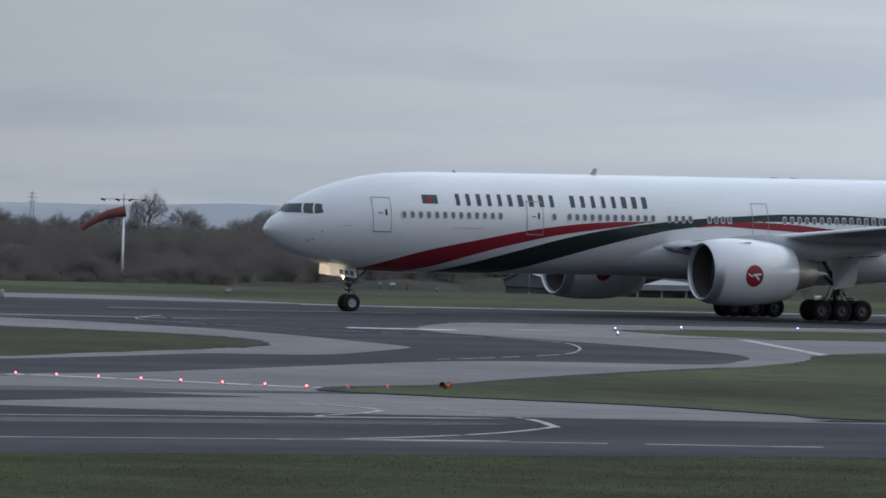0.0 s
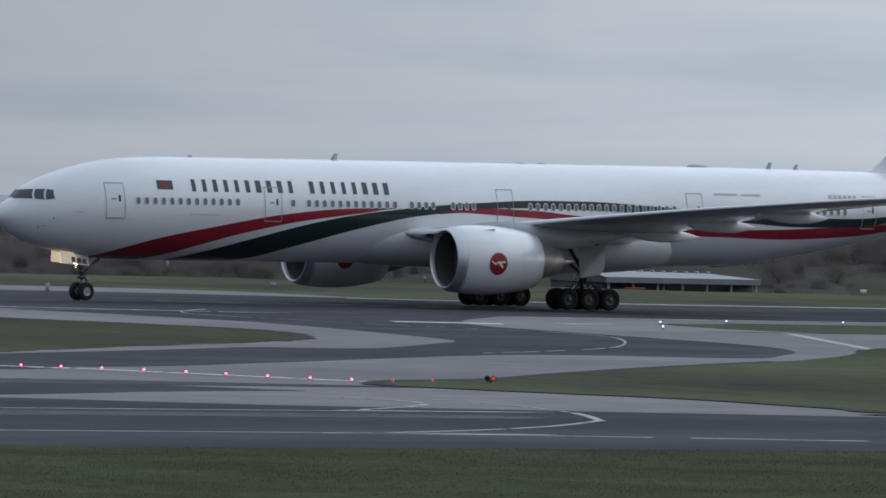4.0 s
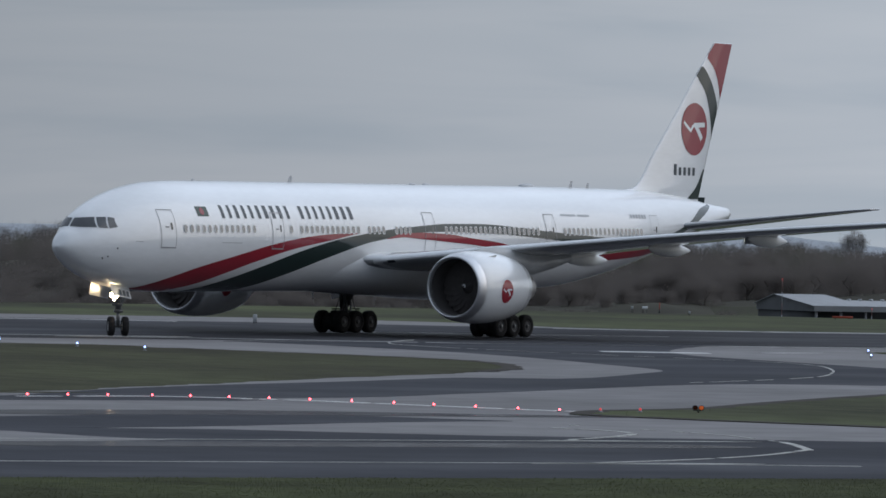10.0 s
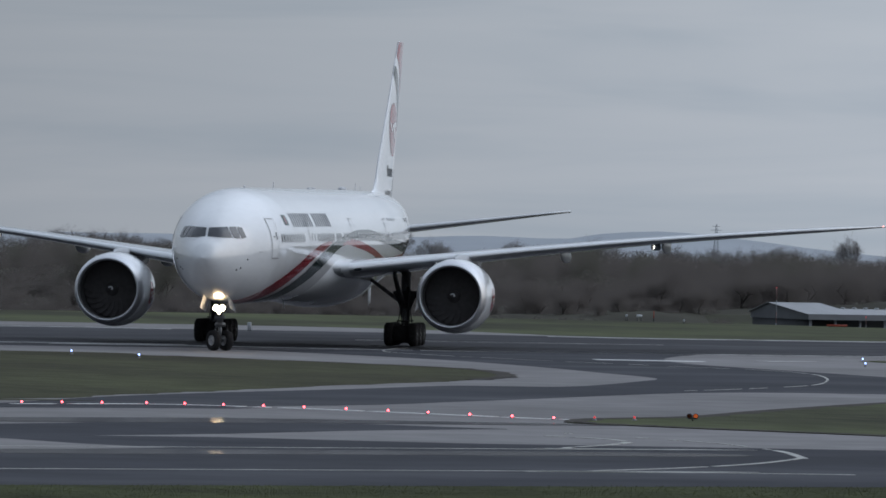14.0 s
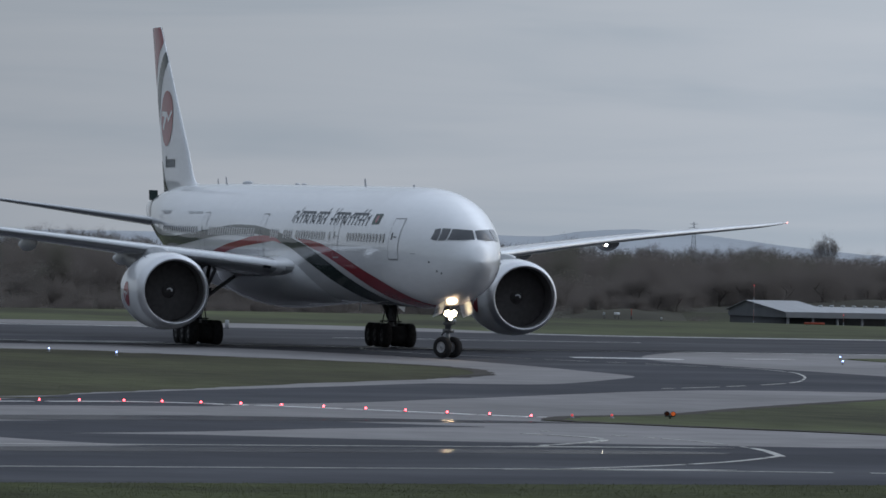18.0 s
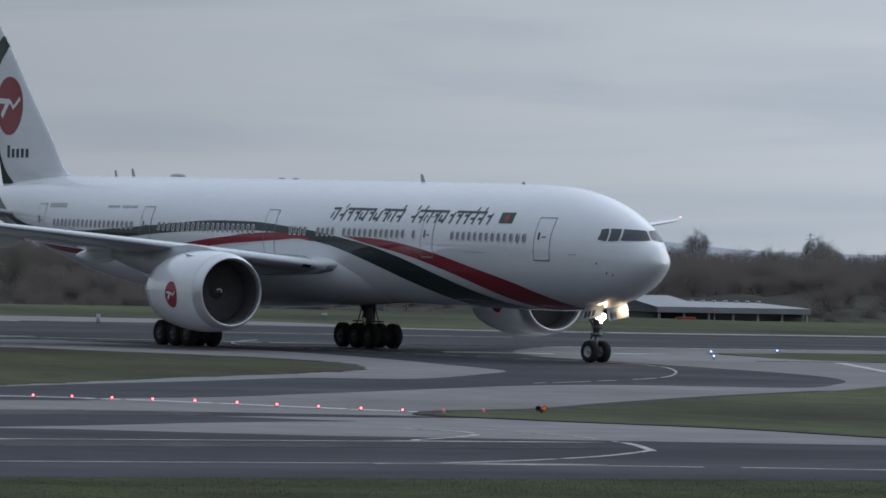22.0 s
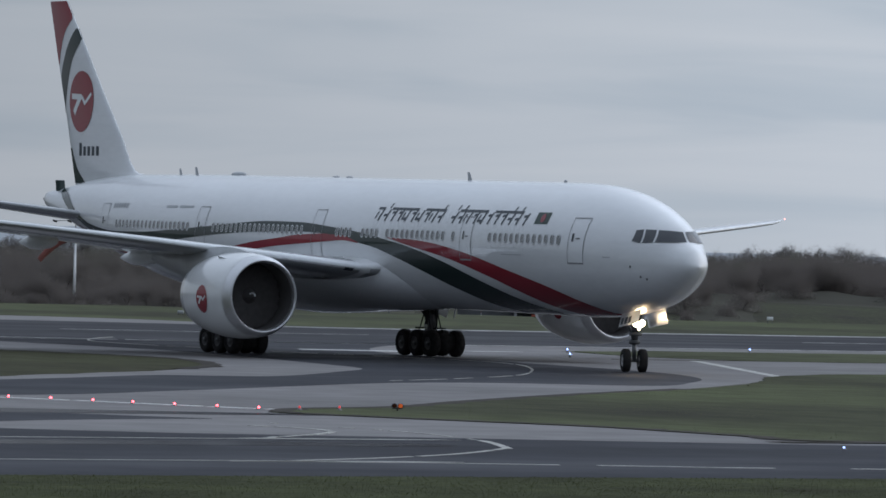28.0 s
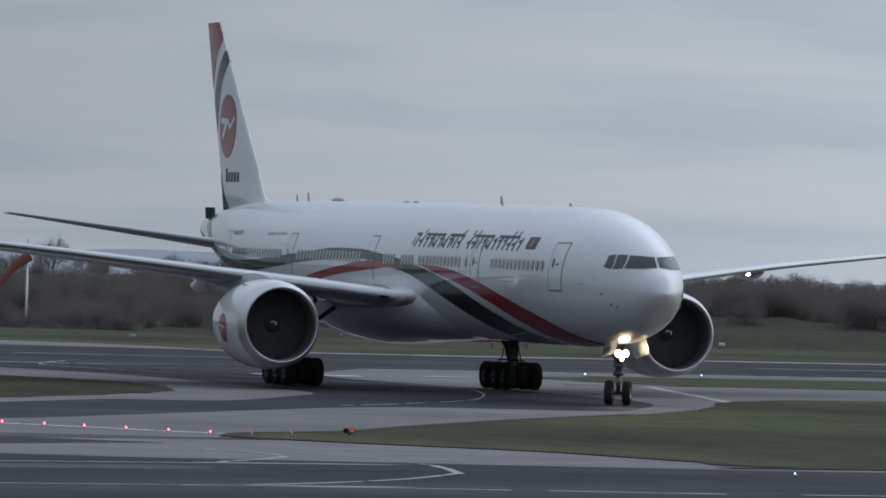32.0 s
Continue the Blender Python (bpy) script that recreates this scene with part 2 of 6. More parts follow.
M_VERGEBLADE = leafy("rank_grass_blades", (0.080, 0.092, 0.042), 0.25, 0.2, share=0.5, second=(0.062, 0.066, 0.034))
M_BARK = mat("bark", (0.085, 0.077, 0.070), 0.9, vary=0.3, scale=2)
# Twig, scrub and evergreen colours are lightened to imitate haze before the woods.
M_TWIG = leafy("bare_twigs", (0.176, 0.156, 0.143), 0.10, 0.10, 0.04, 0.5, sparse=0.35)
M_SCRUB = leafy("winter_scrub", (0.108, 0.106, 0.086), 0.2, 0.05, 0.0, 0.35, second=(0.086, 0.082, 0.070))
M_BARETWIG = leafy("bare_fine_twigs", (0.26, 0.25, 0.245), 0.1, 0.10, 0.05, 0.5, sparse=0.3)
M_EVERG = leafy("evergreen_leaves", (0.158, 0.150, 0.124), 0.12, 0.12, 0.04, 0.5, sparse=0.35)


def damp(name):
    """Asphalt with a thin, broken film of water."""
    m = mat(name, (0.0455, 0.0455, 0.051), 0.95, vary=0.18, scale=0.05, fine=0.12, spec=0.05)
    nt = m.node_tree
    gl = nt.nodes.new("ShaderNodeBsdfGlossy")
    gl.inputs["Roughness"].default_value = 0.085
    mx = nt.nodes.new("ShaderNodeMixShader")
    mx.inputs[0].default_value = 0.2
    nt.links.new(nt.nodes["Principled BSDF"].outputs[0], mx.inputs[1])
    nt.links.new(gl.outputs[0], mx.inputs[2])
    nt.links.new(mx.outputs[0], nt.nodes["Material Output"].inputs[0])
    return m


M_DAMP = damp("damp_asphalt")
# Haze over the far pylons and the marker mast is put into this colour.
M_HAZE = mat("hazy_steel", (0.36, 0.38, 0.41), 0.9, vary=0.05, scale=0.2, spec=0.0)
# The hills' blue-grey is air haze mixed into the base colour.
M_HILL = mat("haze_tinted_hill", (0.36, 0.385, 0.415), 1.0, vary=0.08, scale=0.004, spec=0.0)


# ---- mesh helpers ----
def link(name, me, material, parent=None, label=""):
    ob = new(name, me)
    for m in (material if isinstance(material, (list, tuple)) else [material]):
        if m.name not in me.materials:
            me.materials.append(m)
    if parent is not None:
        ob.parent = parent
    if label:
        ob["label"] = label
    return ob


def part(name, bm, material, parent=None, label="", smooth=True):
    """One mesh object from a bmesh, under a thing or under a part."""
    bmesh.ops.recalc_face_normals(bm, faces=bm.faces)
    me = bpy.data.meshes.new(name)
    if smooth:
        for f in bm.faces:
            f.smooth = True
    bm.to_mesh(me)
    bm.free()
    return link(name, me, material, parent, label)


def grid_mesh(rows, closed_u=False, bm=None):
    """Quads over rows of points."""
    bm = bm or bmesh.new()
    vs = [[bm.verts.new(p) for p in r] for r in rows]
    for a, b in zip(vs, vs[1:]):
        n = len(a)
        for i in range(n if closed_u else n - 1):
            j = (i + 1) % n
            try:
                bm.faces.new((a[i], a[j], b[j], b[i]))
            except ValueError:
                pass
    return bm


def box(bm, c, s, m=None):
    r = bmesh.ops.create_cube(bm, size=1.0)
    t = Matrix.Translation(c) @ (m or Matrix()) @ Matrix.Diagonal((*s, 1))
    bmesh.ops.transform(bm, matrix=t, verts=r["verts"])
    return bm


def tube(bm, a, b, r1, r2=None, n=10):
    a, b = Vector(a), Vector(b)
    d = b - a
    r = bmesh.ops.create_cone(bm, cap_ends=True, segments=n, radius1=r1, radius2=r1 if r2 is None else r2, depth=d.length)
    t = Matrix.Translation((a + b) / 2) @ d.to_track_quat("Z", "Y").to_matrix().to_4x4()
    bmesh.ops.transform(bm, matrix=t, verts=r["verts"])
    return bm


def lathe(profile, n=40, axis="x", bm=None, at=(0, 0, 0)):
    """profile: (along, radius) pairs turned round an axis."""
    rows = []
    for s, r in profile:
        ring = []
        for i in range(n):
            a = 2 * math.pi * i / n
            c, d = r * math.cos(a), r * math.sin(a)
            p = (s, c, d) if axis == "x" else (c, s, d) if axis == "y" else (c, d, s)
            ring.append((p[0] + at[0], p[1] + at[1], p[2] + at[2]))
        rows.append(ring)
    return grid_mesh(rows, True, bm)


def ease(xs, ys):
    """A smooth curve through a few control points."""
    xs, ys = list(xs), list(ys)
    n = len(xs)
    d = [(ys[i + 1] - ys[i]) / (xs[i + 1] - xs[i]) for i in range(n - 1)]
    m = [d[0]] + [0 if d[i - 1] * d[i] <= 0 else 2 * d[i - 1] * d[i] / (d[i - 1] + d[i]) for i in range(1, n - 1)] + [d[-1]]

    def f(x):
        if x <= xs[0]:
            return ys[0]
        if x >= xs[-1]:
            return ys[-1]
        i = max(k for k in range(n - 1) if xs[k] <= x)
        h = xs[i + 1] - xs[i]
        t = (x - xs[i]) / h
        return ((2 * t**3 - 3 * t**2 + 1) * ys[i] + (t**3 - 2 * t**2 + t) * h * m[i]
                + (-2 * t**3 + 3 * t**2) * ys[i + 1] + (t**3 - t**2) * h * m[i + 1])
    return f


def spline(pts, n=8, closed=False):
    """Catmull-Rom through a few plan points."""
    p = [Vector(q) for q in pts]
    out = []
    k = len(p)
    for i in range(k if closed else k - 1):
        a = p[(i - 1) % k] if closed else p[max(i - 1, 0)]
        b, c = p[i], p[(i + 1) % k]
        d = p[(i + 2) % k] if closed else p[min(i + 2, k - 1)]
        for j in range(n):
            t = j / n
            out.append(0.5 * ((2 * b) + (c - a) * t + (2 * a - 5 * b + 4 * c - d) * t * t + (3 * b - a - 3 * c + d) * t**3))
    if not closed:
        out.append(p[-1])
    return out


def sheet(name, outline, z, material, parent=None, label="", thick=0.0):
    """A flat piece of paving from its outline."""
    bm = bmesh.new()
    vs = [bm.verts.new((p[0], p[1], z)) for p in outline]
    f = bm.faces.new(vs)
    if f.normal.z < 0:
        f.normal_flip()
    f.normal_update()
    if f.normal.z < 0:
        f.normal_flip()
    edges = bm.edges[:]
    if thick:
        r = bmesh.ops.extrude_edge_only(bm, edges=edges)
        for g in r["geom"]:
            if isinstance(g, bmesh.types.BMVert):
                g.co.z -= thick
    bmesh.ops.triangulate(bm, faces=[q for q in bm.faces if len(q.verts) > 4])
    me = bpy.data.meshes.new(name)
    bm.to_mesh(me)
    bm.free()
    return link(name, me, material, parent, label)


def ribbon(name, pts, w, z, material, label="", broken=0.0):
    """A painted line along plan points; broken: share of it that is worn away."""
    rng = random.Random(len(pts) + int(pts[0][0] * 7))
    bm = bmesh.new()
    v = [Vector((p[0], p[1])) for p in pts]
    for i in range(len(v) - 1):
        if rng.random() < broken:
            continue
        q = []
        for k in (i, i + 1):
            d = (v[min(k + 1, len(v) - 1)] - v[max(k - 1, 0)]).normalized()
            s = Vector((-d.y, d.x)) * w / 2
            q += [v[k] + s, v[k] - s]
        bm.faces.new([bm.verts.new((a.x, a.y, z)) for a in (q[0], q[1], q[3], q[2])])
    r = bmesh.ops.extrude_edge_only(bm, edges=bm.edges[:])
    for g in r["geom"]:
        if isinstance(g, bmesh.types.BMVert):
            g.co.z -= 0.025
    ob = part(name, bm, material, smooth=False)
    return tagged(ob, label=label, kind="structure")


# ---- ground ----
def crest(x):
    """Where the level ground begins to fall away."""
    u = min(max((x - 222) / 50, 0), 1)
    return 492 - 37 * u * u * (3 - 2 * u)


def land(x, y):
    """Flat airfield, falling away behind the runway into a shallow valley."""
    r = math.hypot(x, y)
    y0 = crest(x)
    t = min(max((y - y0) / (602 - y0), 0), 1)
    z = -5.2 * t * t * (3 - 2 * t)
    if y > 640:
        z += 3.2 * min((y - 640) / 900, 1)
        # grassy bank on the far side, towards the right
        b = math.exp(-((x - 395) / 80) ** 2 - ((y - 690) / 45) ** 2)
        z += 4.5 * b
    if y < 100:
        t = min(max((60 - y) / 60, 0), 1)
        z += 4.25 * t * t * (3 - 2 * t) * math.exp(-(x / 120) ** 2)
    return z


def make_ground():
    ys = [-3000, -1200, -400, -100, -40, -20] + list(range(0, 100, 12)) + list(range(100, 480, 20)) + list(range(480, 800, 8)) + [830, 900, 1000, 1200, 1600, 2400, 4900]
    xs = [-3000, -1200, -500, -200, -100] + list(range(-60, 620, 12)) + [680, 800, 1100, 1800, 3200]
    rows = [[(x, y, land(x, y)) for x in xs] for y in ys]
    bm = grid_mesh(rows)
    me = bpy.data.meshes.new("ground")
    for f in bm.faces:
        f.smooth = True
        c = f.calc_center_median()
        f.material_index = 1 if c.y > 505 else 2 if c.y < 151 else 0
    bm.to_mesh(me)
    bm.free()
    for m in (M_GRASS, M_ROUGH, M_VERGE):
        me.materials.append(m)
    ob = new("ground", me)
    tagged(ob, "short damp winter grass of a flat airfield", "ground", kind="structure")


make_ground()

# light paved area that carries the runway shoulders and the taxiway fillets
RUNWAY_FAR = [(-500, 436), (100, 432), (150, 428.5), (172, 425.5), (184, 421.5), (190, 413), (191, 402), (191.5, 395), (196, 391.5), (206, 390.5), (260, 390), (900, 390)]
tagged(sheet("runway_shoulder", spline(RUNWAY_FAR, 6) + [Vector((900, 322)), Vector((200, 322)), Vector((172, 319)), Vector((140, 316)), Vector((-500, 316))], 0.012, M_CONCRETE, thick=0.012),
       "pale weathered paved shoulders along the runway", "paving", kind="structure")
RUNWAY_IN = [(-500, 424), (100, 408.5), (150, 405.5), (165, 402), (178, 399), (187, 393.5), (194, 388.6), (200, 385.6), (206, 384.4), (260, 384), (900, 384)]
tagged(sheet("runway", spline(RUNWAY_IN, 6) + [Vector((900, 331.5)), Vector((180, 332)), Vector((140, 333)), Vector((-500, 336))], 0.018, M_ASPHALT, thick=0.018),
       "dark damp asphalt runway with worn edge lines", "runway", kind="structure")
# fillet apron between runway, link taxiway and parallel taxiway
APRON = [(180, 325), (171, 317), (169.5, 309), (169.5, 303), (172, 297), (185, 296), (260, 297), (400, 300), (400, 272), (180, 270), (165, 269), (153, 262),
         (143, 248), (133, 236), (122, 225.5), (112, 214.5), (105, 206.5), (99, 202), (96.2, 198), (98.4, 193), (101.8, 186), (102.6, 178), (104, 172.5),
         (130, 170.5), (400, 166), (400, 147.0), (80, 146.8), (-200, 144.4), (-200, 226), (60, 224), (85, 224.5), (93, 231), (101, 239), (109, 248), (118, 257.5), (124, 266), (128.5, 276), (130.5, 283), (130, 290), (127, 303), (122, 317), (122, 330)]
tagged(sheet("taxiway_apron", APRON, 0.024, M_CONCRETE, thick=0.024), "pale weathered taxiway paving with curved fillets", "paving", kind="structure")
HOOK_L = [(139, 330), (140.7, 318), (141.2, 304), (139.3, 290), (137.2, 280), (134.4, 268), (129.2, 260), (123.6, 252.6), (120.6, 249.8), (118.2, 249.6), (115.4, 249.4), (107.4, 241.8), (99, 234.6), (91.4, 227.2), (85.5, 219.8), (82, 216.0), (74, 212.4), (60, 211.0), (-200, 206.6)]
HOOK_R = [(-200, 206), (60, 210.5), (92, 215.6), (105, 225), (114, 233.6), (122.5, 241.3), (128.4, 243.5), (135, 242), (140.5, 248.5), (145.2, 256), (149, 266), (151, 279), (152.3, 292), (154, 304), (160, 318), (172, 336)]
tagged(sheet("link_taxiway", spline(HOOK_L, 5) + spline(HOOK_R, 5), 0.030, M_ASPHALT2, thick=0.03), "dark asphalt link taxiway curving off the runway", "taxiway", kind="structure")
LANE = [(-200, 184), (60, 183.8), (72.6, 181.9), (76.5, 181.2), (79.2, 179.2), (82.5, 177), (92.5, 173.6), (102, 170.6), (130, 168.5), (400, 163), (400, 145.5), (80, 145.3), (-200, 142.5)]
tagged(sheet("parallel_taxiway", LANE, 0.030, M_ASPHALT2, thick=0.03), "dark asphalt parallel taxiway with painted centre lines", "taxiway", kind="structure")
SPUR = [(-200, 192.5), (60, 192.2), (73.6, 192.6), (76.9, 194.2), (80.4, 196.8), (85, 201.2), (86.4, 198.2), (87.6, 194.9), (90.5, 191.0), (88, 190.3), (83.7, 188.3), (79, 185.1), (75.5, 183.3), (72.5, 182.0), (68, 182.0), (60, 182.2), (-200, 182.5)]
tagged(sheet("taxiway_patch", SPUR, 0.033, M_ASPHALT2, thick=0.033), "dark resurfaced asphalt patch beside the red lights", "taxiway", kind="structure")
STRIP_C = [(-200, 181), (60, 181.2), (66, 180.6), (68.7, 178.6), (69.4, 174.6), (70.8, 171.6), (67.6, 170.3), (65, 170), (-200, 170)]
tagged(sheet("taxiway_patch", STRIP_C, 0.033, M_CONCRETE, thick=0.033), "pale worn concrete strip in the taxiway", "taxiway", kind="structure")

ribbon("runway_edge_line", spline([(-300, 352), (100, 343.5), (134, 339.3), (143, 336.4), (149.5, 333.2), (156, 331.2), (168, 331), (200, 331), (700, 331)], 14), 0.9, 0.040, M_LINE, "worn white runway edge line", 0.03)
ribbon("runway_edge_line", spline([(-300, 424), (100, 407), (140, 404.3), (152, 403.4), (160, 402.3), (164.8, 399.4)], 14), 1.4, 0.040, M_LINE, "worn white runway edge line along the far side", 0.0)
ribbon("runway_edge_line", spline([(187.6, 390), (191.5, 388.2), (198, 386.4), (260, 386), (700, 386)], 14), 1.5, 0.040, M_LINE, "worn white runway edge line along the far side", 0.0)
ribbon("runway_centre_line", [(163.1, 365.8), (168.5, 364.8), (172.5, 363.2), (182, 362.2)], 0.4, 0.040, M_LINE, "thin worn white runway line")
ribbon("runway_centre_line", [(211, 359), (235, 357), (270, 357)], 0.5, 0.040, M_LINE, "thin worn white runway line")
ribbon("runway_marking", [(152.5, 311.3), (158, 309.6)], 1.8, 0.040, M_BRIGHT, "bright white painted runway stripe")
ribbon("runway_marking", [(162.6, 312), (166.5, 313.6)], 1.0, 0.040, M_LINE, "bright white painted runway stripe")
ribbon("lead_off_line", spline([(154.8, 340), (151.7, 335.4), (148.7, 329.8), (147, 324.7), (146.6, 319), (147, 311), (148.4, 301), (150.6, 289), (149.3, 281.5), (146.9, 275.5), (142.6, 267), (136.8, 257.5), (129.6, 249.6), (124, 244.6)], 8), 0.12, 0.040, M_YLINE, "curved pale lead-off line", 0.1)
ribbon("stop_marking", [(167, 295), (152, 260.6)], 0.6, 0.040, M_YLINE, "straight pale painted edge line")
ribbon("taxiway_line", spline([(-100, 156), (66, 155.4), (74.2, 154.9), (77, 156.1), (80, 158), (83.3, 160.7), (85.9, 163.5), (87.9, 166.0)], 8), 0.2, 0.040, M_YLINE, "pale taxiway centre line that meets another at a point", 0.04)
ribbon("taxiway_line", spline([(87.75, 165.6), (88.85, 168.2), (89.65, 170.2), (90.3, 172.1)], 6), 0.26, 0.0402, M_YLINE, "pale taxiway line turning back from a point", 0.0)
ribbon("taxiway_line", spline([(90.3, 172.1), (91.2, 176.3), (91.5, 178.3), (91.4, 182), (90.6, 187)], 8), 0.15, 0.040, M_YLINE, "thin worn taxiway line across pale concrete", 0.3)
ribbon("taxiway_line", spline([(74, 155), (79, 154.6), (85, 153.2), (91, 152.1), (120, 151), (300, 148)], 6), 0.3, 0.040, M_YLINE, "pale taxiway edge line", 0.12)
ribbon("taxiway_line", spline([(-100, 171.9), (74, 172.2), (82.9, 172.9), (84.4, 173.9), (86.4, 175.8), (88.2, 178.0), (88.8, 178.9)], 8), 0.24, 0.040, M_YLINE, "pale taxiway guide line", 0.12)
ribbon("taxiway_line", spline([(88.6, 178.5), (89.3, 180.5), (89.3, 182.4), (88.7, 184.4)], 5), 0.3, 0.0402, M_YLINE, "short pale line turning back from the guide line", 0.1)
ribbon("holding_line", spline([(80, 215.2), (84.9, 216.2), (88.4, 217.0), (90.6, 216.0), (92.4, 213.6), (93.9, 210.9), (95.0, 208.4), (96.2, 205.6), (97.2, 203.2), (98.4, 201.6)], 6), 0.42, 0.040, M_BRIGHT, "white holding line along the red stop lights", 0.16)


def turf(name, outline, label, lift=0.04, m=M_GRASS):
    """A raised grass island with a ragged edge."""
    rng = random.Random(int(outline[0][0]))
    pts = [Vector((p[0] + rng.uniform(-0.25, 0.25), p[1] + rng.uniform(-0.3, 0.3))) for p in outline]
    ob = sheet(name, pts, lift, m, thick=lift)
    return tagged(ob, label, "grass", kind="structure")


LEFT_ISLAND = spline([(-200, 318), (60, 317.5), (120, 316), (126.4, 307), (129.6, 297), (131.9, 287), (131.0, 279), (127.0, 268.6), (122.2, 261.4), (118.0, 256.4), (109.8, 248.2), (100.1, 237.4), (92.0, 229.0), (85, 222.8), (60, 220.5), (-200, 224)], 8)
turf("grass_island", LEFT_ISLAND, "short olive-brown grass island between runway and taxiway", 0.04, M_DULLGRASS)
RIGHT_ISLAND = spline([(96.2, 198), (99, 202.5), (105, 206.5), (112, 214.6), (122, 225.4), (133, 236.2), (140, 243.2), (146, 252), (153, 262.4), (165, 269.4), (200, 271), (400, 273), (400, 169), (130, 172), (104.5, 173.6), (102.7, 178.5), (101.8, 186), (98.4, 193)], 7)
turf("grass_island", RIGHT_ISLAND, "green grass island with a low muddy edge", 0.045)
STRIP = spline([(171.8, 317), (169.8, 310), (169.2, 303.5), (172, 297.5), (182, 297), (400, 300), (400, 321), (200, 321.5), (180, 320.5)], 6)
turf("grass_strip", STRIP, "narrow green grass strip beside the runway")


VERGE = [(400, 145.7), (80, 145.5), (-200, 142.7), (-200, 60), (400, 60)]
tagged(sheet("grass_verge", VERGE, 0.034, M_VERGE, thick=0.034), "rank damp winter grass verge beside the taxiway", "grass", kind="structure")


def muddy_edge(pts, label):
    """Bare mud where the turf meets the paving, wider here and narrower there."""
    rng = random.Random(len(pts))
    bm = bmesh.new()
    a, b = [], []
    for i, p in enumerate(pts):
        d = (pts[min(i + 1, len(pts) - 1)] - pts[max(i - 1, 0)]).normalized()
        n = Vector((-d.y, d.x))
        w = 0.5 + 0.55 * noise.noise(Vector((i * 0.31, 0, 0))) + rng.uniform(0, 0.2)
        a.append((p.x + n.x * 0.3, p.y + n.y * 0.3, 0.0512))
        b.append((p.x - n.x * max(w, 0.12), p.y - n.y * max(w, 0.12), 0.0502))
    part_ob = part("mud_edge", grid_mesh([a, b], bm=bm), M_MUD, smooth=False)
    tagged(part_ob, label, "mud", kind="structure")


muddy_edge(spline([(400, 169), (130, 172), (104.5, 173.6), (102.7, 178.5), (101.8, 186), (98.4, 193), (96.4, 198)], 30), "dark damp mud along the turf edge")
muddy_edge(spline([(96.4, 198.4), (99, 202.5), (105, 206.5), (112, 214.6), (122, 225.4), (133, 236.2)], 14), "dark damp mud along the turf edge")
muddy_edge(spline([(122.2, 261.4), (127.0, 268.6), (131.0, 279), (131.9, 287), (129.6, 297), (126.4, 307)], 14), "dark damp mud along the turf edge")

# damp strips where the paving shines
for STRIP_, L_ in (([(74, 198.6), (84, 200.6), (93, 198.2), (97, 195.6), (86, 195.6), (75, 195.0)], "damp shiny strip of asphalt"),
                   ([(64, 169.6), (76, 170.2), (86, 169.4), (86, 166.8), (75, 166.6), (64, 166.6)], "damp shiny strip of asphalt")):
    tagged(sheet("damp_strip", spline(STRIP_, 6, True), 0.0365, M_DAMP), L_, "paving", kind="structure")


# ---- airliner: stations run aft from the nose tip, its origin lies on the ground between the main wheels ----
MAIN_X = 37.1
F_TOP = ease((0, 0.25, 0.55, 0.8, 1.02, 1.33, 1.66, 2.23, 3.37, 4.9, 6.44, 8.38, 11, 20.7, 36.4, 52.7, 60.5, 66, 70, 72.6, 72.9), (4.9, 5.35, 5.70, 5.84, 5.93, 6.27, 6.60, 6.93, 7.43, 7.93, 8.29, 8.56, 8.68, 8.77, 8.88, 8.99, 8.97, 8.7, 8.25, 8.0, 7.94))
F_BOT = ease((0, 0.12, 0.49, 1.98, 3.85, 6.83, 9.5, 17, 45, 50, 55, 60, 65, 69, 72.6, 72.9), (4.9, 4.66, 4.30, 3.47, 2.93, 2.52, 2.45, 2.5, 2.68, 2.85, 3.45, 4.4, 5.6, 6.5, 7.22, 7.32))
F_MID = ease((0, 3, 6, 10, 20, 50, 60, 73), (4.9, 5.12, 5.38, 5.58, 5.655, 5.865, 6.4, 7.6))
F_HALF = ease((0, 0.12, 0.5, 1, 2, 3.4, 5, 6.1, 7.2, 9.4, 11.5, 48, 54, 60, 65, 69, 72.4, 72.9), (0.0, 0.34, 0.70, 1.00, 1.46, 1.98, 2.43, 2.68, 2.87, 3.04, 3.1, 3.1, 2.95, 2.45, 1.75, 1.05, 0.32, 0.12))


def skin(s, a, off=0.0):
    """A point of the fuselage skin at station s; a: angle up from the port side."""
    mid, half = F_MID(s), F_HALF(s) + off
    up = (F_TOP(s) - mid if math.sin(a) > 0 else mid - F_BOT(s)) + off
    return Vector((MAIN_X - s, half * math.cos(a), mid + up * math.sin(a)))


def angle_at(s, z):
    mid = F_MID(s)
    up = F_TOP(s) - mid if z > mid else mid - F_BOT(s)
    return math.asin(max(-0.985, min(0.985, (z - mid) / up)))


def skin_patch(stations, top, bot, side, off=0.012, n=6):
    """Rows on the skin between two height curves, for one side (1 port, -1 starboard)."""
    rows = []
    for s in stations:
        a0, a1 = angle_at(s, bot(s)), angle_at(s, top(s))
        row = []
        for i in range(n + 1):
            p = skin(s, a0 + (a1 - a0) * i / n, off)
            row.append((p.x, p.y * side, p.z))
        rows.append(row)
    return grid_mesh(rows)


def span(a, b, n):
    return [a + (b - a) * i / n for i in range(n + 1)]


PLANE = tagged(new("airliner"), "white twin-engined airliner with red and green ribbon stripes", "airliner")


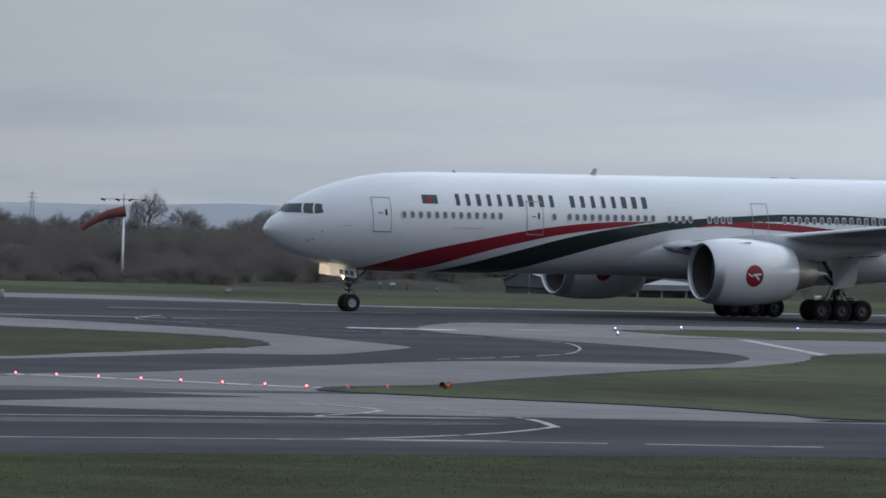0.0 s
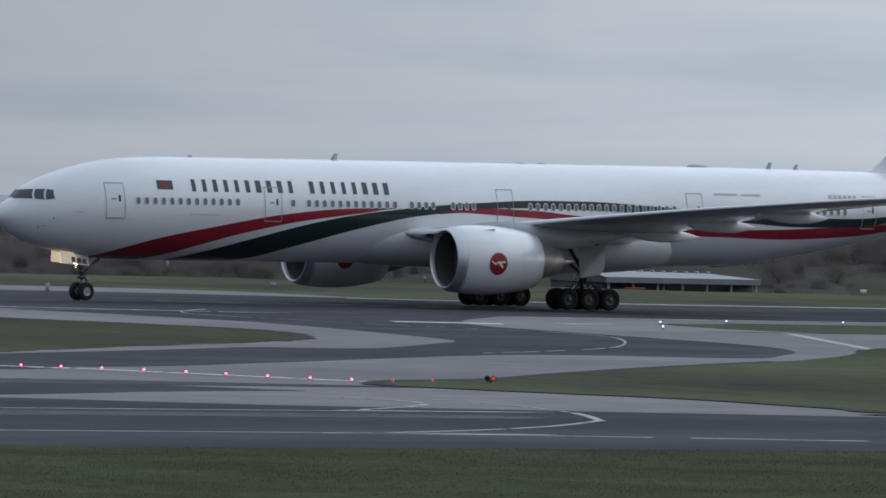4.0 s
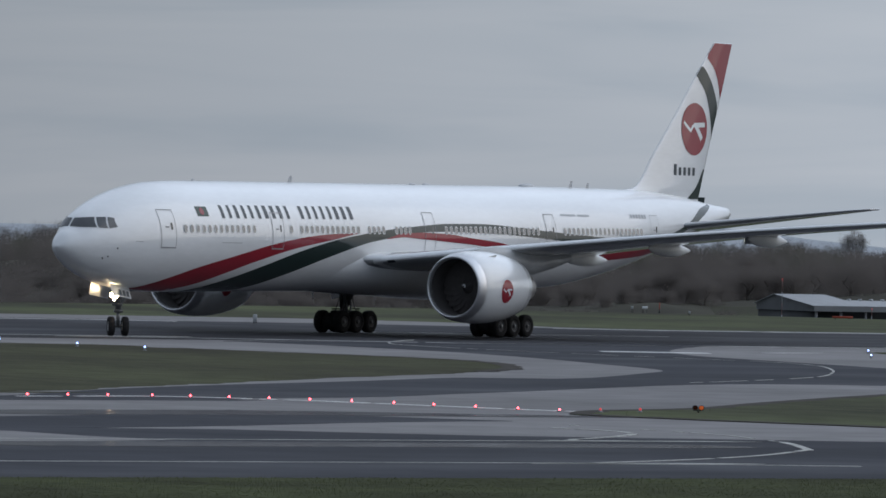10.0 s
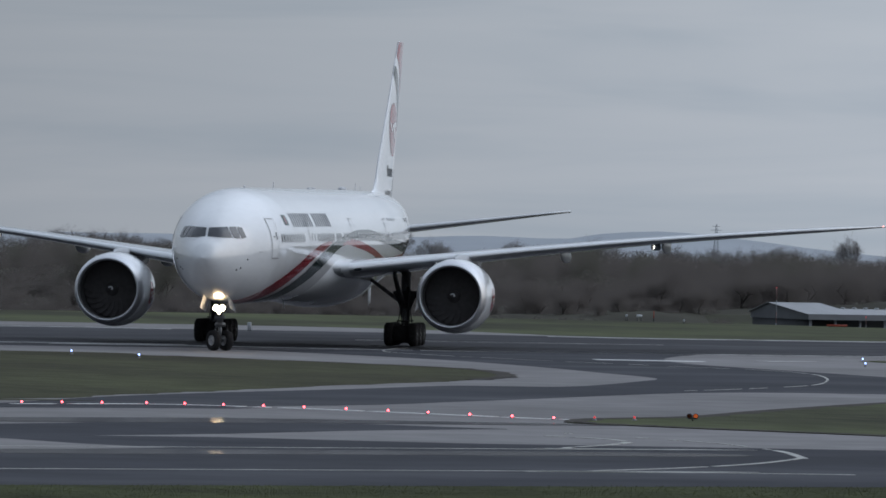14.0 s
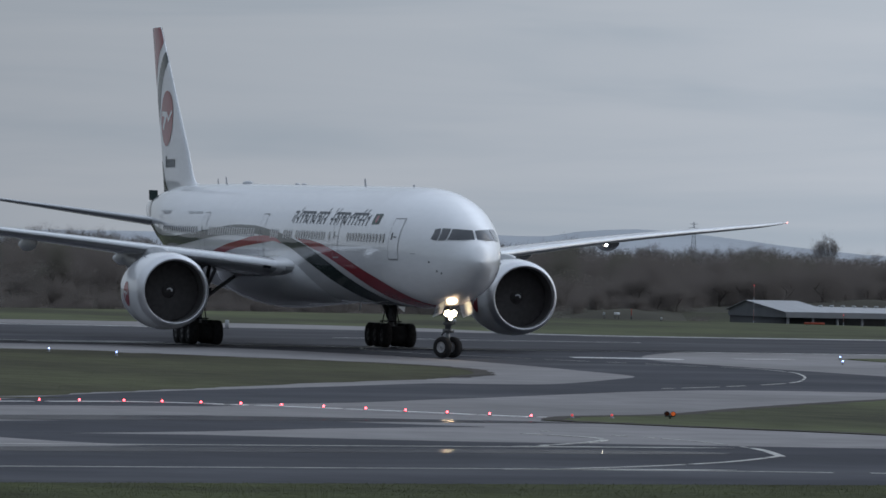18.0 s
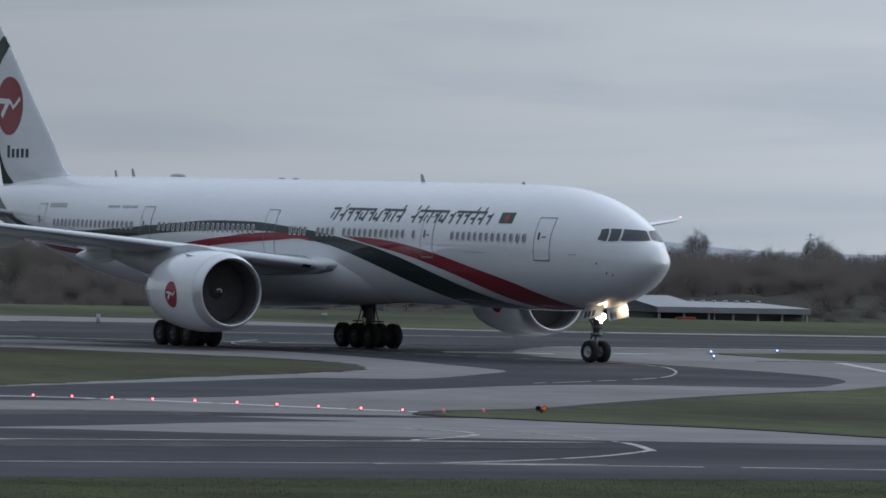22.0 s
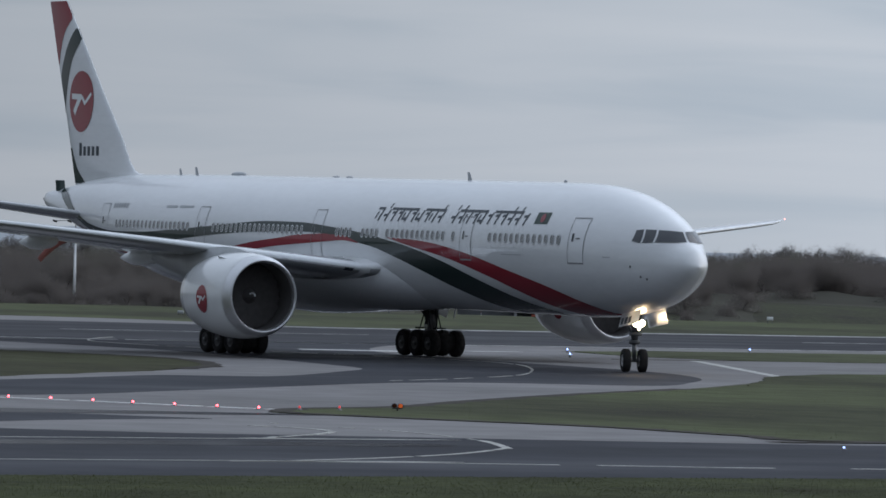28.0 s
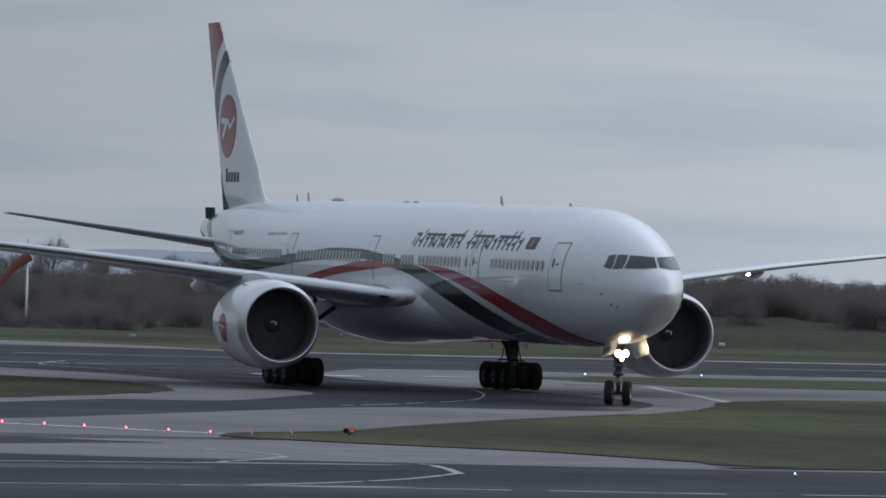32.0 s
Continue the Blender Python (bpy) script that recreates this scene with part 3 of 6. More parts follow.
def make_fuselage():
    st = [0.0, 0.02, 0.06, 0.12, 0.25, 0.4] + span(0.6, 12, 40) + span(13, 48, 36) + span(49, 72.6, 48) + [72.8, 72.9]
    rows = [[tuple(skin(s, 2 * math.pi * i / 64)) for i in range(64)] for s in st]
    bm = grid_mesh(rows, True)
    bmesh.ops.remove_doubles(bm, verts=bm.verts, dist=0.0005)
    part("fuselage", bm, M_WHITE, PLANE)
    # wing-body fairing under the centre section
    rows = []
    for s in span(23.5, 45.4, 36):
        u = (s - 23.5) / 21.9
        k = max(0.0, math.sin(math.pi * u)) ** (0.9 if u < 0.5 else 0.55)
        row = []
        for i in range(25):
            a = math.radians(-190 + 200 * i / 24)
            p = skin(s, math.radians(-90))
            w, d = 2.7 + 0.95 * k, 1.75 + (0.36 + 0.26 * min(max((u - 0.35) / 0.3, 0), 1)) * k
            row.append((MAIN_X - s, w * math.cos(a) * (0.9 + 0.1 * k), 4.25 + 0.004 * s + d * math.sin(a) * (1.0 if math.sin(a) < 0 else 0.9)))
        rows.append(row)
    part("belly_fairing", grid_mesh(rows), M_WHITE, PLANE, "rounded white belly fairing")


make_fuselage()

RED_T = ease((5.0, 9.64, 12.9, 17.5, 21.2, 23.6, 25.4), (2.30, 3.8, 4.5, 5.35, 5.77, 5.89, 5.94))
RED_B = ease((5.0, 7.5, 10.1, 12.9, 15, 18.9, 23.3, 24.5, 25.4), (2.2, 2.3, 2.75, 3.58, 4.17, 5.0, 5.62, 5.81, 5.93))
TAIL_T = ease((28.3, 29.2, 29.9, 31.35, 34.8, 37.3, 40, 42.5, 45.6, 52, 58, 61.9, 65), (5.68, 5.88, 5.99, 6.05, 5.98, 5.78, 5.58, 5.32, 5.02, 5.15, 5.46, 5.75, 6.25))
TAIL_B = ease((28.3, 30, 31.5, 34.7, 37.3, 40, 42.5, 45.6, 48, 52, 58, 61.9, 65), (5.62, 5.74, 5.68, 5.53, 5.40, 5.2, 4.95, 4.66, 4.64, 4.56, 4.8, 5.3, 6.15))
GREEN_T = ease((9, 13.3, 16.1, 19.7, 23.26, 25, 26.4, 28.1, 31.35, 35, 38.6, 42.3, 46, 50.1, 54.2, 58, 61.9, 65, 67.6, 69.4), (2.0, 3.16, 3.96, 4.9, 5.56, 5.78, 5.95, 6.13, 6.38, 6.58, 6.61, 6.48, 6.27, 6.07, 5.93, 5.95, 6.25, 6.98, 7.95, 8.2))
GREEN_B = ease((9, 12.5, 15.7, 19, 21.8, 24.7, 26.5, 28.3, 29.2, 29.9, 31.35, 33, 35, 38.6, 42.3, 46, 50, 54.2, 58, 61.9, 65, 68.5, 69.4), (1.9, 2.2, 2.62, 3.54, 4.35, 5.06, 5.42, 5.66, 5.85, 5.97, 6.02, 6.08, 6.12, 6.08, 5.98, 5.80, 5.55, 5.36, 5.42, 5.85, 6.6, 7.75, 8.05))
for SIDE in (1, -1):
    part("ribbon_stripe", skin_patch(span(5.0, 25.4, 50), RED_T, RED_B, SIDE, 0.012), M_RED, PLANE, "deep red ribbon stripe")
    part("ribbon_stripe", skin_patch(span(28.3, 65, 90), TAIL_T, TAIL_B, SIDE, 0.014), M_RED, PLANE, "deep red ribbon stripe")
    part("ribbon_stripe", skin_patch(span(9, 69.4, 130), GREEN_T, GREEN_B, SIDE, 0.018), M_GREEN, PLANE, "dark green ribbon stripe")


def make_windows():
    a = angle_at(20, F_MID(20) + 0.43)
    ref = skin(20, a)
    base, tilt = {}, {}
    for side in (1, -1):
        bm = bmesh.new()
        ring, rim = [], []
        for i in range(12):
            t = 2 * math.pi * i / 12
            cu, cv = math.cos(t), math.sin(t)
            u = 0.135 * abs(cu) ** 0.7 * (1 if cu > 0 else -1)
            v = 0.205 * abs(cv) ** 0.7 * (1 if cv > 0 else -1)
            for k, out, dst in ((1.0, 0.024, ring), (1.22, 0.021, rim)):
                aa = angle_at(20, F_MID(20) + 0.43 + v * k)
                p = skin(20, aa, out)
                dst.append(bm.verts.new((u * k, side * (p.y - ref.y), p.z - ref.z)))
        bm.faces.new(ring)
        for i in range(12):
            f = bm.faces.new((ring[i], ring[(i + 1) % 12], rim[(i + 1) % 12], rim[i]))
            f.material_index = 1
        bmesh.ops.recalc_face_normals(bm, faces=bm.faces)
        me = bpy.data.meshes.new("cabin_window")
        bm.to_mesh(me)
        bm.free()
        me.materials.append(M_CABIN)
        me.materials.append(M_PALE)
        base[side] = me
    st = []
    for a0, b0, n in ((8.08, 14.61, 13), (18.33, 18.33, 1), (19.4, 25.26, 12), (26.42, 27.9, 4), (29.27, 30.7, 4), (34.66, 44.9, 20), (48.0, 57.6, 19)):
        st += [a0 + (b0 - a0) * i / max(1, n - 1) for i in range(n)]
    for s in st:
        for side in (1, -1):
            ob = new("cabin_window", base[side])
            ob.parent = PLANE
            half = skin(s, angle_at(s, F_MID(s) + 0.43)).y if s < 54 else skin(s, angle_at(s, F_MID(20) + 0.43 + 0.007 * (s - 20))).y
            ob.location = (MAIN_X - s, side * half, 5.515 + 0.007 * s + 0.43)


make_windows()


def make_doors():
    for s0, s1, z0, z1 in ((6.12, 7.22, 4.97, 6.98), (16.46, 17.55, 5.0, 6.95), (32.38, 33.46, 4.86, 7.18), (45.86, 46.95, 5.12, 7.25), (59.05, 60.1, 5.4, 7.36)):
        for side in (1, -1):
            c = lambda k: (lambda s: k)
            door = part("cabin_door", skin_patch(span(s0, s1, 6), c(z1), c(z0), side, 0.010), M_WHITE, PLANE)
            bm = bmesh.new()
            w = 0.035
            for (a, b, lo, hi) in ((s0 - w, s1 + w, z1, z1 + 0.045), (s0 - w, s1 + w, z0 - 0.07, z0), (s0 - w, s0, z0, z1), (s1, s1 + w, z0, z1)):
                rows = []
                for s in span(a, b, 4):
                    a0, a1 = angle_at(s, lo), angle_at(s, hi)
                    rows.append([(q.x, q.y * side, q.z) for q in (skin(s, a0 + (a1 - a0) * i / 8, 0.026) for i in range(9))])
                grid_mesh(rows, bm=bm)
            part("door_seal", bm, M_SEAL if s0 < 50 else M_GREYP, door, "grey door outline")
            part("door_window", skin_patch(span(s1 - 0.36, s1 - 0.22, 2), c((z0 + z1) / 2 + 0.32), c((z0 + z1) / 2 - 0.05), side, 0.026), M_GLASS, door)
            part("door_handle", skin_patch(span(s0 + 0.3, s0 + 0.6, 2), c((z0 + z1) / 2 + 0.12), c((z0 + z1) / 2 + 0.06), side, 0.026), M_GAP, door)


make_doors()


def station_of(y, z):
    """Station at which the skin has half-width y at height z (nose only)."""
    a, b = 0.05, 11.0
    for _ in range(40):
        m = (a + b) / 2
        top, mid = F_TOP(m), F_MID(m)
        w = 0.0 if z >= top else F_HALF(m) * math.sqrt(max(0, 1 - ((z - mid) / (top - mid)) ** 2))
        a, b = (m, b) if w < y else (a, m)
    return (a + b) / 2


def make_flight_deck():
    for side in (1, -1):
        for corners in (((0.05, 6.47), (0.92, 6.53), (1.24, 5.97), (0.05, 6.00)),
                        ((0.98, 6.535), (1.27, 6.545), (1.55, 5.93), (1.30, 5.96)),
                        ((1.32, 6.545), (1.52, 6.50), (1.77, 6.00), (1.60, 5.92))):
            rows = []
            for i in range(7):
                u = i / 6
                row = []
                for j in range(7):
                    v = j / 6
                    t = [corners[0][k] * (1 - u) + corners[1][k] * u for k in (0, 1)]
                    b = [corners[3][k] * (1 - u) + corners[2][k] * u for k in (0, 1)]
                    y, z = t[0] * (1 - v) + b[0] * v, t[1] * (1 - v) + b[1] * v
                    s = station_of(y, z)
                    row.append((MAIN_X - s + 0.025, (y + 0.012) * side, z + 0.012))
                rows.append(row)
            part("cockpit_window", grid_mesh(rows), M_GLASS, PLANE)


make_flight_deck()


def foil(t):
    """Thickness of the aerofoil along its chord, with a fine nose."""
    return 10 * (0.2969 * math.sqrt(t) - 0.126 * t - 0.3516 * t * t + 0.2843 * t ** 3 - 0.1015 * t ** 4) + 0.02


LOW = 0.05  # the nose of the section lies a little low


def wing_section(chord_x0, chord, y, z, thick, n=10, droop=0.0):
    """Closed aerofoil outline, leading edge at chord_x0 (station)."""
    up, lo = [], []
    for i in range(n + 1):
        t = (1 - math.cos(math.pi * i / n)) / 2
        h = thick * foil(t)
        cz = z + droop * t - LOW * thick
        up.append((MAIN_X - chord_x0 - chord * t, y, cz + h * (0.48 + LOW)))
        lo.append((MAIN_X - chord_x0 - chord * t, y, cz - h * (0.52 - LOW)))
    return up + lo[::-1][1:-1]


W_LE = ease((0, 3, 10, 20, 29.2, 31.2, 32.4), (24.2, 26.2, 31.0, 37.7, 43.8, 46.3, 48.3))
W_TE = ease((0, 3, 10.5, 20, 29.2, 31.2, 32.4), (41.5, 41.4, 41.9, 44.3, 47.2, 48.3, 48.9))
W_Z = ease((0, 3, 7.8, 12.6, 19.3, 26.7, 32.5), (4.15, 4.4, 5.0, 5.58, 6.32, 6.98, 7.44))
W_T = ease((0, 3, 10.5, 20, 29, 32.4), (1.25, 1.05, 0.64, 0.41, 0.26, 0.08))


SET = 0.02  # fall of the chord from leading to trailing edge


def make_wings():
    for side in (1, -1):
        ys = [1.5, 3, 4, 5.5, 7, 8.5, 10, 11.5, 13, 15, 17, 19, 21, 23, 25, 27, 28.4, 29.4, 30.2, 31, 31.7, 32.2, 32.4]
        rows = [wing_section(W_LE(y), W_TE(y) - W_LE(y), y * side, W_Z(y), W_T(y), droop=-SET * (W_TE(y) - W_LE(y))) for y in ys]
        bm = grid_mesh(rows, True)
        bm.faces.new([v for v in bm.verts if abs(abs(v.co.y) - 32.4) < 1e-4])
        wing = part("wing", bm, M_WINGGREY, PLANE, "long grey swept wing with a raked tip")
        # polished leading edge
        rows = []
        for y in [3.7] + ys[2:]:
            c, t = W_TE(y) - W_LE(y), W_T(y)
            row = []
            for k in (-4, -3, -2, -1, 0, 1, 2, 3, 4):
                q = (k / 4) ** 2 * (0.035 if k > 0 else 0.006)
                h = t * foil(q)
                row.append((MAIN_X - W_LE(y) - c * q + 0.015, y * side, W_Z(y) - LOW * t - SET * c * q + (h * (0.48 + LOW) + 0.012 if k > 0 else -h * (0.52 - LOW) - 0.012)))
            rows.append(row)
        part("leading_edge", grid_mesh(rows), M_SLAT, wing, "satin bare-metal leading edge")
        # white fillet that blends the wing root into the body
        rows = []
        for y in (2.45, 2.7, 2.95, 3.2, 3.45, 3.7):
            k = ((3.7 - y) / 1.25) ** 2
            le, te = W_LE(y) - 0.02 - 0.1 * k, W_TE(y) + 0.1 + 1.5 * k
            rows.append(wing_section(le, te - le, y * side, W_Z(y) + 0.25 * k, W_T(y) + 0.05 + 0.1 * k, droop=-SET * (te - le)))
        part("root_fillet", grid_mesh(rows, True), M_WHITE, wing, "white rounded wing root fillet")
        # flap track fairings
        for y, ln in ((9.0, 5.0), (14.2, 4.8), (19.85, 4.6)):
            x0 = W_TE(y) - ln * 0.72
            prof = [(0, 0.02), (0.06, 0.14), (0.2, 0.27), (0.45, 0.34), (0.7, 0.3), (0.9, 0.14), (1.0, 0.03)]
            rows = []
            for u, r in prof:
                z = W_Z(y) - SET * (W_TE(y) - W_LE(y)) - 0.22 - 0.10 * u
                rows.append([(MAIN_X - x0 - ln * u, y * side + 0.62 * r * math.cos(a), z + 1.25 * r * math.sin(a)) for a in (2 * math.pi * i / 14 for i in range(14))])
            fairing = part("flap_fairing", grid_mesh(rows, True), M_PALE, wing, "pale grey canoe-shaped flap fairing")
        bm = bmesh.new()
        turn = Matrix.Translation((MAIN_X - 41.9, 19.52 * side, 5.93)) @ Matrix.Rotation(radians(-46 * side), 4, "Z")
        lathe([(0.0, 0.001), (0.0, 0.17)], 12, bm=bm)
        bmesh.ops.transform(bm, matrix=turn, verts=bm.verts)
        part("wing_light", bm, M_WLAMP, wing, "small bright white wing light")
        bm = lathe([(-0.03, 0.001), (-0.03, 0.195), (0.42, 0.195), (0.42, 0.175), (-0.01, 0.175)], 12)
        bmesh.ops.transform(bm, matrix=turn, verts=bm.verts)
        part("lamp_housing", bm, M_GREYP, wing)
        bm = bmesh.new()
        bmesh.ops.create_uvsphere(bm, u_segments=8, v_segments=6, radius=0.05)
        bmesh.ops.translate(bm, verts=bm.verts, vec=(MAIN_X - 47.6, 32.1 * side, 7.42))
        part("wingtip_light", bm, M_TIPLAMP, wing)
        bm = bmesh.new()
        for y in (15.5, 20.6, 26.0):
            tube(bm, (MAIN_X - W_TE(y) + 0.2, y * side, W_Z(y) - SET * (W_TE(y) - W_LE(y))), (MAIN_X - W_TE(y) - 0.35, y * side, W_Z(y) - SET * (W_TE(y) - W_LE(y)) - 0.02), 0.02, 0.008, 6)
        part("static_wick", bm, M_GAP, wing)
        # dark lamp window in the wing root
        rows = []
        for y in (4.0, 4.12, 4.24, 4.36):
            c, t = W_TE(y) - W_LE(y), W_T(y)
            row = []
            for q in (0.0005, 0.004, 0.010, 0.018):
                hh = t * foil(q)
                row.append((MAIN_X - W_LE(y) - c * q + 0.03, y * side, W_Z(y) - LOW * t - SET * c * q - hh * (0.52 - LOW) - 0.02))
            rows.append(row)
        part("root_lamp_window", grid_mesh(rows), M_GLASS, wing, "dark lamp window in the wing root")
        # tailplane
        rows = []
        for i in range(11):
            u = i / 10
            y = 1.0 + 9.8 * u
            le, te = 63.4 + 7.9 * u, 70.6 + 2.9 * u
            if i == 10:
                le += 0.5
            rows.append(wing_section(le, te - le, y * side, 6.72 + 1.34 * u, 0.52 - 0.38 * u))
        bm = grid_mesh(rows, True)
        bm.faces.new([v for v in bm.verts if abs(abs(v.co.y) - 10.8) < 1e-4])
        part("tailplane", bm, M_WINGGREY, PLANE, "grey swept tailplane")


M_TIPLAMP = glow("wingtip_lamp", (1.0, 0.42, 0.40), 2.0)
make_wings()

FIN_LE = ease((8.0, 8.9, 9.09, 11.04, 13.61, 15.59, 18.47), (57.6, 59.2, 61.1, 63.1, 65.8, 67.75, 70.72))
FIN_TE = ease((7.8, 8.34, 12.69, 14.96, 18.47), (68.8, 69.0, 70.64, 71.59, 72.96))


def fin_half(s, z):
    le, te = FIN_LE(z), FIN_TE(z)
    t = max(0.0, min(1.0, (s - le) / (te - le)))
    k = 0.50 - 0.030 * (z - 8)
    return k * 2.2 * math.sqrt(t) * (1 - t) ** 0.9 * 0.5 + 0.004


def make_fin():
    zs = [7.6, 8.2, 8.6, 8.9, 9.05, 9.2] + span(9.6, 18.2, 14) + [18.4, 18.47]
    rows = []
    for z in zs:
        le, te = FIN_LE(max(z, 8.0)), FIN_TE(z)
        k = 0.4 if z == 18.47 else 1
        ring = []
        for i in range(13):
            t = (1 - math.cos(math.pi * i / 12)) / 2
            s = le + (te - le) * t
            ring.append((MAIN_X - s, fin_half(s, z) * k, z))
        rows.append(ring + [(p[0], -p[1], p[2]) for p in ring[::-1][1:-1]])
    bm = grid_mesh(rows, True)
    bm.faces.new([v for v in bm.verts if abs(v.co.z - 18.47) < 1e-5])
    fin = part("tail_fin", bm, M_WHITE, PLANE, "tall white tail fin with red and green bands")

    def decal(name, zs, left, right, m, label, off=0.012):
        for side in (1, -1):
            rows = []
            for z in zs:
                a, b = max(left(z), FIN_LE(z) + 0.02), min(right(z), FIN_TE(z) - 0.02)
                rows.append([(MAIN_X - s, side * (fin_half(s, z) + off), z) for s in span(a, max(b, a + 0.01), 8)])
            part(name, grid_mesh(rows), m, fin, label)

    decal("fin_band", span(14.95, 18.44, 14), ease((14.95, 15.4, 16.57, 17.36, 17.9, 18.47), (71.5, 71.38, 70.78, 69.9, 69.2, 68.9)), lambda z: 80, M_RED, "red band at the tip of the fin")
    decal("fin_band", span(12.3, 16.9, 16), ease((12.3, 12.6, 14.9, 16.13, 16.9), (70.55, 70.52, 69.75, 68.62, 67.6)), ease((12.3, 13.2, 14.2, 15.67, 16.5, 16.9), (70.6, 70.95, 71.2, 70.5, 69.75, 69.3)), M_GREEN, "dark green curved band")
    decal("fin_band", span(8.5, 10.4, 8), ease((8.5, 9.3, 10.4), (67.5, 68.7, 69.55)), lambda z: 80, M_GREEN, "dark green wedge at the foot of the fin")
    cz, cs, r = 12.92, 68.2, 1.66
    zs = [cz - r * math.cos(math.pi * i / 18) for i in range(19)]
    disc = lambda k: (lambda z: cs + k * math.sqrt(max(0, r * r - (z - cz) ** 2)))
    decal("fin_emblem", zs, disc(-1), disc(1), M_RED, "plain red disc emblem", 0.02)
    # plain white strokes on the disc, and bars where the fin is lettered
    def stroke(name, pts, wide, m, label, off, sides=(1, -1)):
        for side in sides:
            bm = bmesh.new()
            for (sa, za), (sb, zb) in zip(pts, pts[1:]):
                d = Vector((sb - sa, zb - za)).normalized()
                n = Vector((-d.y, d.x)) * wide / 2
                rows = []
                for k in range(5):
                    c = Vector((sa + (sb - sa) * k / 4, za + (zb - za) * k / 4))
                    rows.append([(MAIN_X - q.x, side * (fin_half(q.x, q.y) + off), q.y) for q in (c - n, c, c + n)])
                grid_mesh(rows, bm=bm)
            part(name, bm, m, fin, label)

    for pts, wide in ((((-1.36, 0.42), (-1.05, 0.2), (-0.55, -0.1)), 0.2), (((-0.58, -0.16), (-0.2, 0.22), (0.1, 0.30)), 0.2), (((-0.1, 0.24), (1.3, 0.30)), 0.3), (((0.12, 0.2), (0.62, -0.25), (0.95, -0.62)), 0.36)):
        stroke("emblem_bar", [(cs + a, cz + b) for a, b in pts], wide, M_WHITE, "white emblem stroke", 0.03)
    for side in (1, -1):
        for i in range(5):
            tall = i == (0 if side == 1 else 4)
            a, top = 65.62 + i * 0.60, 10.68 if tall else 10.48
            for pts in (((a + 0.2, 9.98), (a + 0.2, top)),):
                stroke("lettering_bar", pts, 0.34, M_NAVY, "dark lettering bar", 0.02, (side,))


make_fin()


def make_engine(side):
    yc, zc = 9.67 * side, 2.97
    at = (0, yc, zc)
    X = lambda s: MAIN_X - s + 0.24 - 0.30 * max(0.0, min(1.0, (29.5 - s) / 3.5))
    prof = [(25.22, 1.83), (25.5, 1.93), (26.2, 2.03), (27.2, 2.09), (28.4, 2.08), (29.6, 1.97), (30.6, 1.80), (31.3, 1.62), (31.32, 1.56), (30.8, 1.50), (30.0, 1.4)]
    eng = part("engine_nacelle", lathe([(X(s), r) for s, r in prof], 48, at=at), M_WHITE, PLANE, "white engine nacelle with a bare-metal intake lip")
    lip = [(25.60, 1.953), (25.50, 1.937), (25.36, 1.893), (25.22, 1.840), (25.08, 1.785), (25.0, 1.725), (25.03, 1.675), (25.12, 1.642), (25.28, 1.612)]
    part("intake_lip", lathe([(X(s), r) for s, r in lip], 48, at=at), M_ALU, eng, "polished metal intake lip")
    part("intake_liner", lathe([(X(s), r) for s, r in ((25.28, 1.611), (25.9, 1.60), (26.6, 1.63), (26.84, 1.64), (26.88, 0.2))], 40, at=at), M_LINER, eng)
    for i in range(22):
        bm = bmesh.new()
        a = 2 * math.pi * i / 22
        rows = []
        for k in range(6):
            r = 0.42 + 1.18 * k / 5
            tw = 0.3 + 0.55 * k / 5
            sw = 0.16 * math.sin(k / 5 * 3.1)
            row = []
            for w in (-0.5, 0.5):
                aa = a + sw + w * 1.05 * math.cos(tw) * (0.6 / max(r, 0.5) + 0.25)
                row.append((X(26.75) + w * 0.5 * math.sin(tw), yc + r * math.cos(aa), zc + r * math.sin(aa)))
            rows.append(row)
        grid_mesh(rows, bm=bm)
        part("fan_blade", bm, M_FAN, eng)
    part("spinner", lathe([(X(s), r) for s, r in ((26.15, 0.005), (26.25, 0.1), (26.45, 0.24), (26.7, 0.36), (26.95, 0.44))], 24, at=at), M_LINER, eng)
    bm = bmesh.new()
    for i in range(6):
        t0 = i * 0.5
        s = 26.2 + 0.022 * i
        r = 0.07 + 0.018 * i
        box(bm, (X(s) + 0.012, yc + r * math.cos(t0), zc + r * math.sin(t0)), (0.03, 0.07, 0.07))
    part("spinner_swirl", bm, M_WHITE, eng, "white spiral mark on the spinner")
    part("core_cowl", lathe([(X(s), r) for s, r in ((30.2, 1.30), (31.3, 1.2), (32.3, 0.98), (33.1, 0.78), (33.12, 0.7), (32.6, 0.62))], 36, at=at), M_HOT, eng, "brownish bare-metal core cowl")
    part("exhaust_plug", lathe([(X(s), r) for s, r in ((32.5, 0.5), (33.2, 0.42), (33.9, 0.2), (34.3, 0.02))], 24, at=at), M_HOT, eng)
    # pylon
    rows = []
    for s, zb, zt, w in ((26.9, 4.95, 5.06, 0.03), (27.8, 4.7, 5.2, 0.16), (29.5, 4.5, 5.3, 0.24), (31.5, 4.0, 5.2, 0.26), (33.5, 3.7, 4.9, 0.24), (36.0, 4.1, 4.9, 0.15), (38.2, 4.55, 4.9, 0.03)):
        rows.append([(X(s), yc - w, zb), (X(s), yc + w, zb), (X(s), yc + w, zt), (X(s), yc - w, zt)])
    part("pylon", grid_mesh(rows, True), M_GREYP, eng, "pale grey engine pylon")
    # red disc emblem on both flanks
    rad = ease([q[0] for q in prof[:8]], [q[1] for q in prof[:8]])
